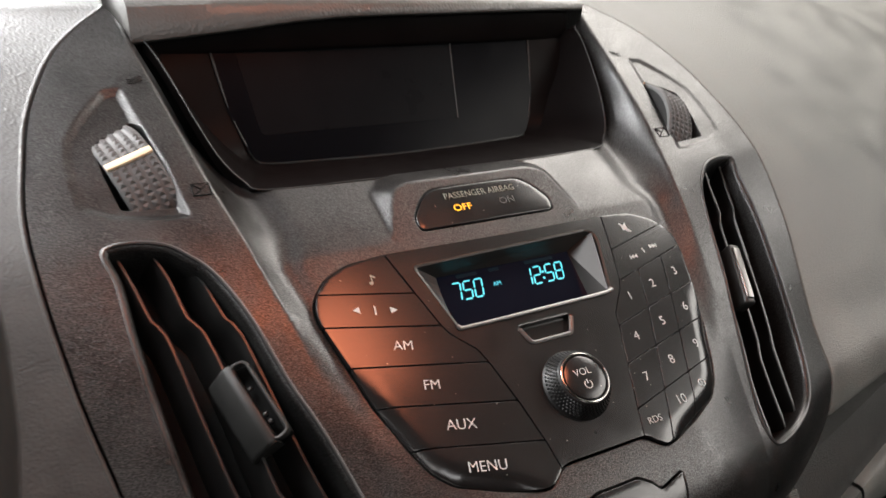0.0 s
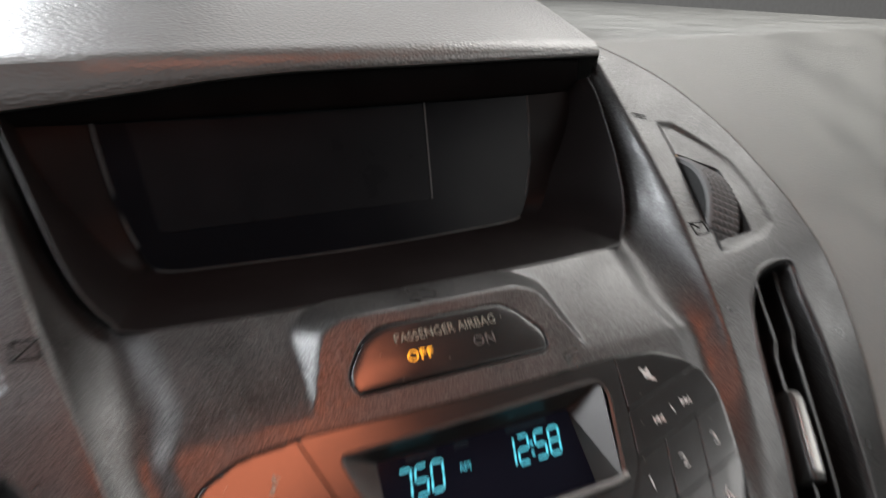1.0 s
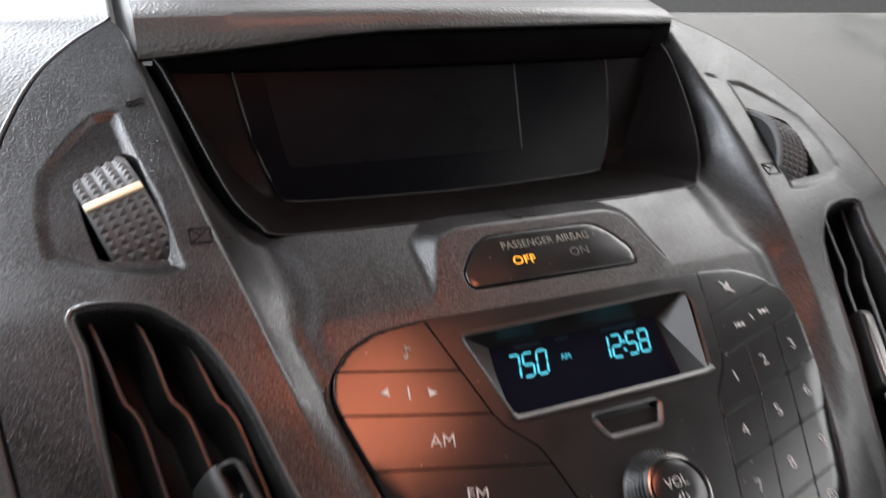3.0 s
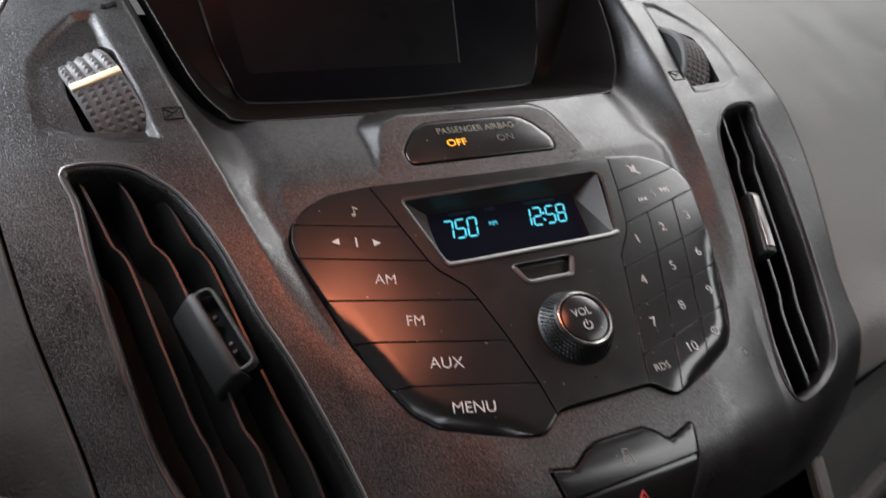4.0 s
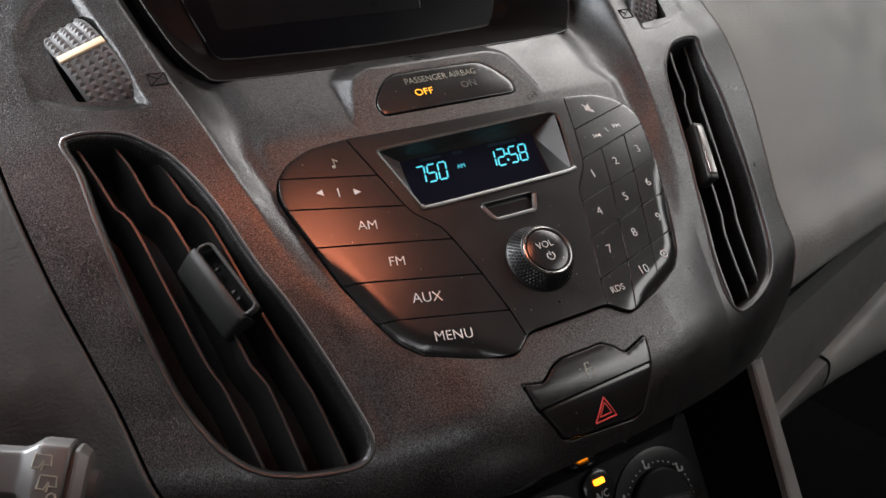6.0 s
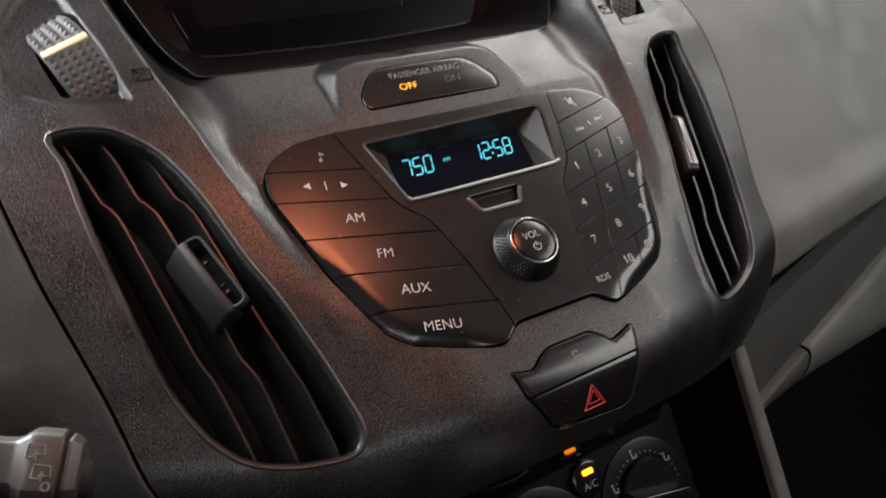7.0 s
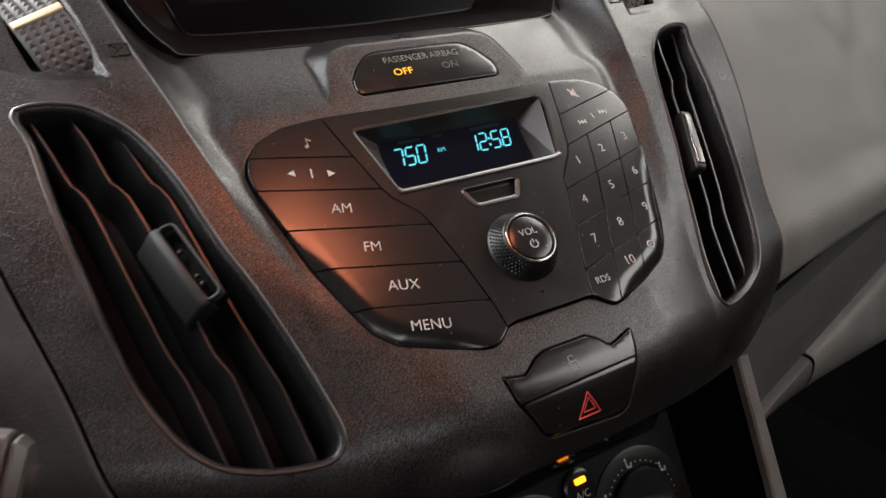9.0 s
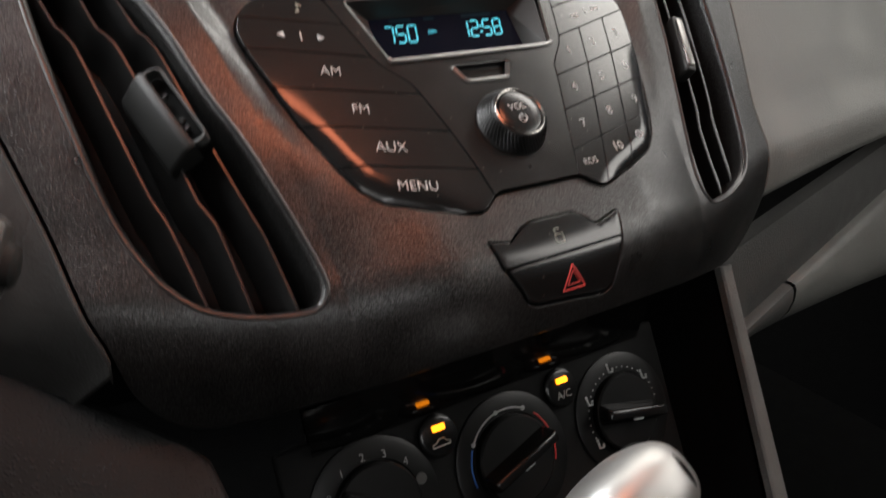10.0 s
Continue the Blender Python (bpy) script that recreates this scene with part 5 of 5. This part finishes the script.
LID_PROFILE = [(1.02, -10), (1.0, 1), (1.03, 4.5), (1.12, 7), (1.35, 9), (1.65, 9), (1.95, 6), (2.2, 0), (2.36, -9), (2.42, -40)]
part("lid", lower_skin([264, 266, 300, 350, 420, 520, 640], LID_PROFILE), PAD, glovebox, "grey lid of the glovebox")
part("fixed_end", lower_skin([186, 205, 225, 245, 258, 260], LID_PROFILE), LOWERGREY, glovebox, "dark fixed end beside the lid")
part("lower_panel", lower_skin([160, 170, 180, 220, 280, 360, 460, 640], [(-0.1, -14), (0.02, -3), (0.5, 0), (1.0, -3), (1.3, -6), (2.0, -22)]), LOWERGREY, pad_right, "dark grained panel above the glovebox")
strip = thing("console_side_strip", "ribbed grey edge strip of the lower console side", "trim")
bm = bmesh.new()
top, low = Vector((148, -98, -66)), Vector((136, -270, -124))
way = (low - top).normalized()
out = Vector((0, -SIN_L, COS_L))
out = (out - way * out.dot(way)).normalized()
across = way.cross(out).normalized()
across *= 1 if across.x > 0 else -1
for k in range(150):
    a = top + (low - top) * k / 150
    b = top + (low - top) * (k + 0.62) / 150
    wide = 9.5 + 3.5 * k / 150
    ring = [[bm.verts.new(p + across * dx * wide + out * dz) for dx, dz in ((0, -4), (0.0, -0.6), (0.12, 0.55), (0.88, 0.55), (1.0, -0.6), (1.0, -4))] for p in (a, b)]
    for n in range(5):
        bm.faces.new((ring[0][n], ring[0][n + 1], ring[1][n + 1], ring[1][n]))
    bm.faces.new(ring[0][::-1])
    bm.faces.new(ring[1])
ring = [[bm.verts.new(p + across * dx * 10 + out * dz) for dx, dz in ((0, -5), (0.0, -0.5), (1.0, -0.5), (1.0, -5))] for p in (top, low)]
for n in range(4):
    bm.faces.new((ring[0][n], ring[0][(n + 1) % 4], ring[1][(n + 1) % 4], ring[1][n]))
part("strip_bar", bm, STRIP, strip)
bm = bmesh.new()
a = [(154, -100, -74), (142, -268, -132), (142, -45, -332), (154, 123, -274)]
bm.faces.new([bm.verts.new(p) for p in a])
b = [bm.verts.new((x - 6, y, z)) for x, y, z in a]
bm.faces.new(b[::-1])
part("side_panel", bm, CARPET, strip)

# ---- gear lever ----
gear = thing("gear_lever", "satin silver gear knob with a dark end on a black lever", "gear lever")
bm = bmesh.new()
bmesh.ops.create_uvsphere(bm, u_segments=40, v_segments=24, radius=1)
for v in bm.verts:
    p = v.co
    n = (abs(p.x) ** 2.8 + abs(p.y) ** 2.8 + abs(p.z) ** 2.8) ** (1 / 2.8)
    v.co = Vector((p.x / n * 27, p.y / n * 17, p.z / n * 21))
GEAR_AT = pose(-37, -184.5, 4, 0, 0, 14)
part("knob", move(bm, GEAR_AT), SILVER, gear, "satin silver knob")
part("end_button", move(lathe([(11, -4), (11, 2), (9.5, 4.5), (5, 5.6), (0.5, 6)], (0, 0, 0), 32), GEAR_AT @ pose(-24.5, -3, 4, 0, -90, 0)), PIANO, gear, "dark end button with chrome rim")
part("knob_seam", move(lathe([(0.1, -0.7), (20.0, -0.7), (20.0, 0.7), (0.1, 0.7)], (0, 0, 0), 48), GEAR_AT @ pose(17, 0, 0, 0, 90, 0) @ Matrix.Diagonal((0.98, 0.8, 1, 1))), GAP, gear)
part("lever", tube([(-38, -203, 4), (-26, -300, -60), (-10, -560, -300)], 8, 16), PIANO, gear)

# ---- knee panel under the driver's dashboard ----
bm = bmesh.new()
edge_line = [(-420, 78, -60), (-300, 23, -66), (-217, -44, -70), (-187, -69, -70), (-160, -94, -70), (-153, -104, -71), (-150, -122, -73)]
rows = []
for dv, dw in ((0, -12), (-1.2, -3), (-3.5, -0.3), (-8, 0.5), (-30, -1), (-70, -8), (-140, -30), (-260, -110)):
    rows.append([bm.verts.new((u - (0.25 * -dv if u > -200 else 0.05 * -dv), v + dv, w + dw)) for u, v, w in edge_line])
for a, b in zip(rows, rows[1:]):
    for k in range(len(a) - 1):
        bm.faces.new((a[k], a[k + 1], b[k + 1], b[k]))
part("knee_panel", bm, KNEE, pad_left, "black textured panel beside the driver's knees")

# ---- steering wheel and stalk ----
column = thing("steering_wheel", "black steering wheel on its column with switch stalk", "steering wheel", at=Matrix.Translation((-0.415, -0.085, 0.685)) @ pose(0, 0, 0, 66, 0, 0))
bm = bmesh.new()
tube([(185 * math.cos(2 * math.pi * k / 72), 185 * math.sin(2 * math.pi * k / 72), 0) for k in range(74)], 14, 16, bm, caps=False)
part("rim", bm, FELT, column)
part("hub", lathe([(70, -40), (72, -10), (60, 6), (20, 12), (0.5, 13)], (0, 0, -20), 40), FELT, column)
for a in (0, 180, 270):
    ca, sa = math.cos(radians(a)), math.sin(radians(a))
    part("spoke", tube([(60 * ca, 60 * sa, -15), (178 * ca, 178 * sa, 0)], 12, 12, squash=0.4), FELT, column)
part("column_tube", tube([(0, 0, -50), (0, -20, -330)], [48, 40], 24), FELT, column)

stalk = thing("wiper_stalk", "dark grey wiper stalk with pale printed signs", "stalk")
STALK_AT = pose(-222, -50.5, 41, 0, 0, -26)


def stalk_ring(x, half, shift=0.0):
    """Half a turn of the chamfered section: a broad upper facet, a flat front, a lower facet."""
    shape = [(-1.0, -0.6), (-0.9, 0.35), (-0.72, 0.66), (-0.62, 0.74), (0.5, 0.92), (0.58, 0.9), (0.66, 0.83), (0.97, 0.2), (1.0, 0.08), (0.98, -0.1), (0.8, -0.8), (0.5, -1.0), (-0.7, -1.0)]
    return [(x, half * y + shift, half * z) for y, z in shape]


def stalk_loft(sections):
    bm = bmesh.new()
    rings = [[bm.verts.new(p) for p in stalk_ring(*one)] for one in sections]
    for a, b in zip(rings, rings[1:]):
        for k in range(len(a)):
            n = (k + 1) % len(a)
            bm.faces.new((a[k], b[k], b[n], a[n]))
    bm.faces.new(rings[-1])
    bm.faces.new(rings[0][::-1])
    bmesh.ops.recalc_face_normals(bm, faces=bm.faces)
    return move(bm, STALK_AT)


part("arm", stalk_loft([(-120, 7.6, 0.4), (-60, 8.0, 0.3), (-10, 8.6, 0.2), (-1.0, 8.8, 0.2), (0.6, 9.3, 0.2), (3.6, 11.9, 0), (5.0, 12.3, 0), (11.6, 12.2, 0), (12.3, 11.6, 0)]), STALKGREY, stalk, crease=24)
part("end_ring", stalk_loft([(12.3, 9.4, 0), (13.1, 9.6, 0), (13.4, 11.0, 0), (14.4, 11.2, 0), (17.0, 9.6, -0.3), (17.8, 7.8, -0.5)]), STALKGREY, stalk, crease=24)
part("tip", move(tube([(17.6, -2, 0), (20, -2, 0), (21, -2, 0), (21.4, -2, 0)], [6.2, 5.8, 4.6, 3.0], 24), STALK_AT), FELT, stalk)
for dx, dy in ((5.6, 2.6), (8.0, -2.9)):
    bm = bmesh.new()
    signs = [[(-2.3, -1.6), (-2.0, 2.0), (2.2, 1.8), (2.5, -0.9), (0.6, -0.8)], [(-2.3, -1.6), (-0.6, -1.7), (0.4, 0.4)], [(0.2, -2.3), (0.5, -0.2)]]
    for line in signs:
        tube([(dx + a, dy + b, 10.2 + 0.135 * (dy + b)) for a, b in line], 0.33, 6, bm)
    part("wiper_print", move(bm, STALK_AT), FADEDPRINT, stalk, smooth=False)
bm = bmesh.new()
tube([(9.8 + 1.1 * math.cos(k), -6.6 + 1.1 * math.sin(k), 9.4) for k in np.linspace(0, 6.3, 13)], 0.3, 6, bm)
part("wash_print", move(bm, STALK_AT), FADEDPRINT, stalk, smooth=False)

# ---- cabin that closes the place ----
def wall(name, lo, hi, mat, label, category):
    mesh_bm = box([1000 * c for c in lo], [1000 * c for c in hi])
    mesh = bpy.data.meshes.new(name)
    bmesh.ops.scale(mesh_bm, vec=(MM, MM, MM), verts=mesh_bm.verts)
    mesh_bm.to_mesh(mesh)
    mesh_bm.free()
    mesh.materials.append(mat)
    return tagged(new(name, mesh), label, category, "", "structure")


wall("floor", (-0.8, -1.8, 0.0), (0.8, 0.75, 0.02), CARPET, "black carpeted cabin floor", "floor")
wall("ceiling", (-0.8, -1.8, 1.2), (0.8, 0.3, 1.23), HEADLINER, "grey cloth headliner", "ceiling")
for x0, x1, z0 in ((-0.8, -0.72, 0.0), (-0.72, -0.04, 0.0), (-0.04, 0.8, 0.0)):
    wall("wall_rear", (x0, -1.83, z0), (x1, -1.8, 0.92 if x0 == -0.72 else 1.23), FELT, "dark rear cabin wall beside the window", "wall")
wall("wall_front", (-0.8, 0.75, 0.0), (0.8, 0.78, 0.72), DOORTRIM, "dark bulkhead under the windscreen", "wall")
for side, name in ((-1, "wall_left"), (1, "wall_right")):
    x0, x1 = sorted((side * 0.78, side * 0.81))
    wall(name, (x0, -1.8, 0.0), (x1, 0.78, 0.78 if side < 0 else 0.70), DOORTRIM, "dark door trim below the window", "wall")
    wall(name + "_pillar", (x0, -0.82, 0.70 + 0.08 * (side < 0)), (x1, -0.72, 1.23), FELT, "dark pillar between the door windows", "wall")
    wall(name + "_rear_pillar", (x0, -1.8, 0.70 + 0.08 * (side < 0)), (x1, -1.29, 1.23), FELT, "dark pillar behind the rear door window", "wall")


tunnel = thing("centre_tunnel", "black carpeted tunnel between the front seats", "tunnel", at=Matrix.Translation((0, 0, 0.02)))
part("tunnel_body", box((-120, -900, 0), (120, 100, 260), 25), CARPET, tunnel)

# the view out through the windscreen: pale and far off
wall("backdrop", (-2.2, 1.9, 0.2), (4.2, 1.93, 1.9), OUTSIDE, "dim grey surroundings beyond the windscreen", "backdrop")
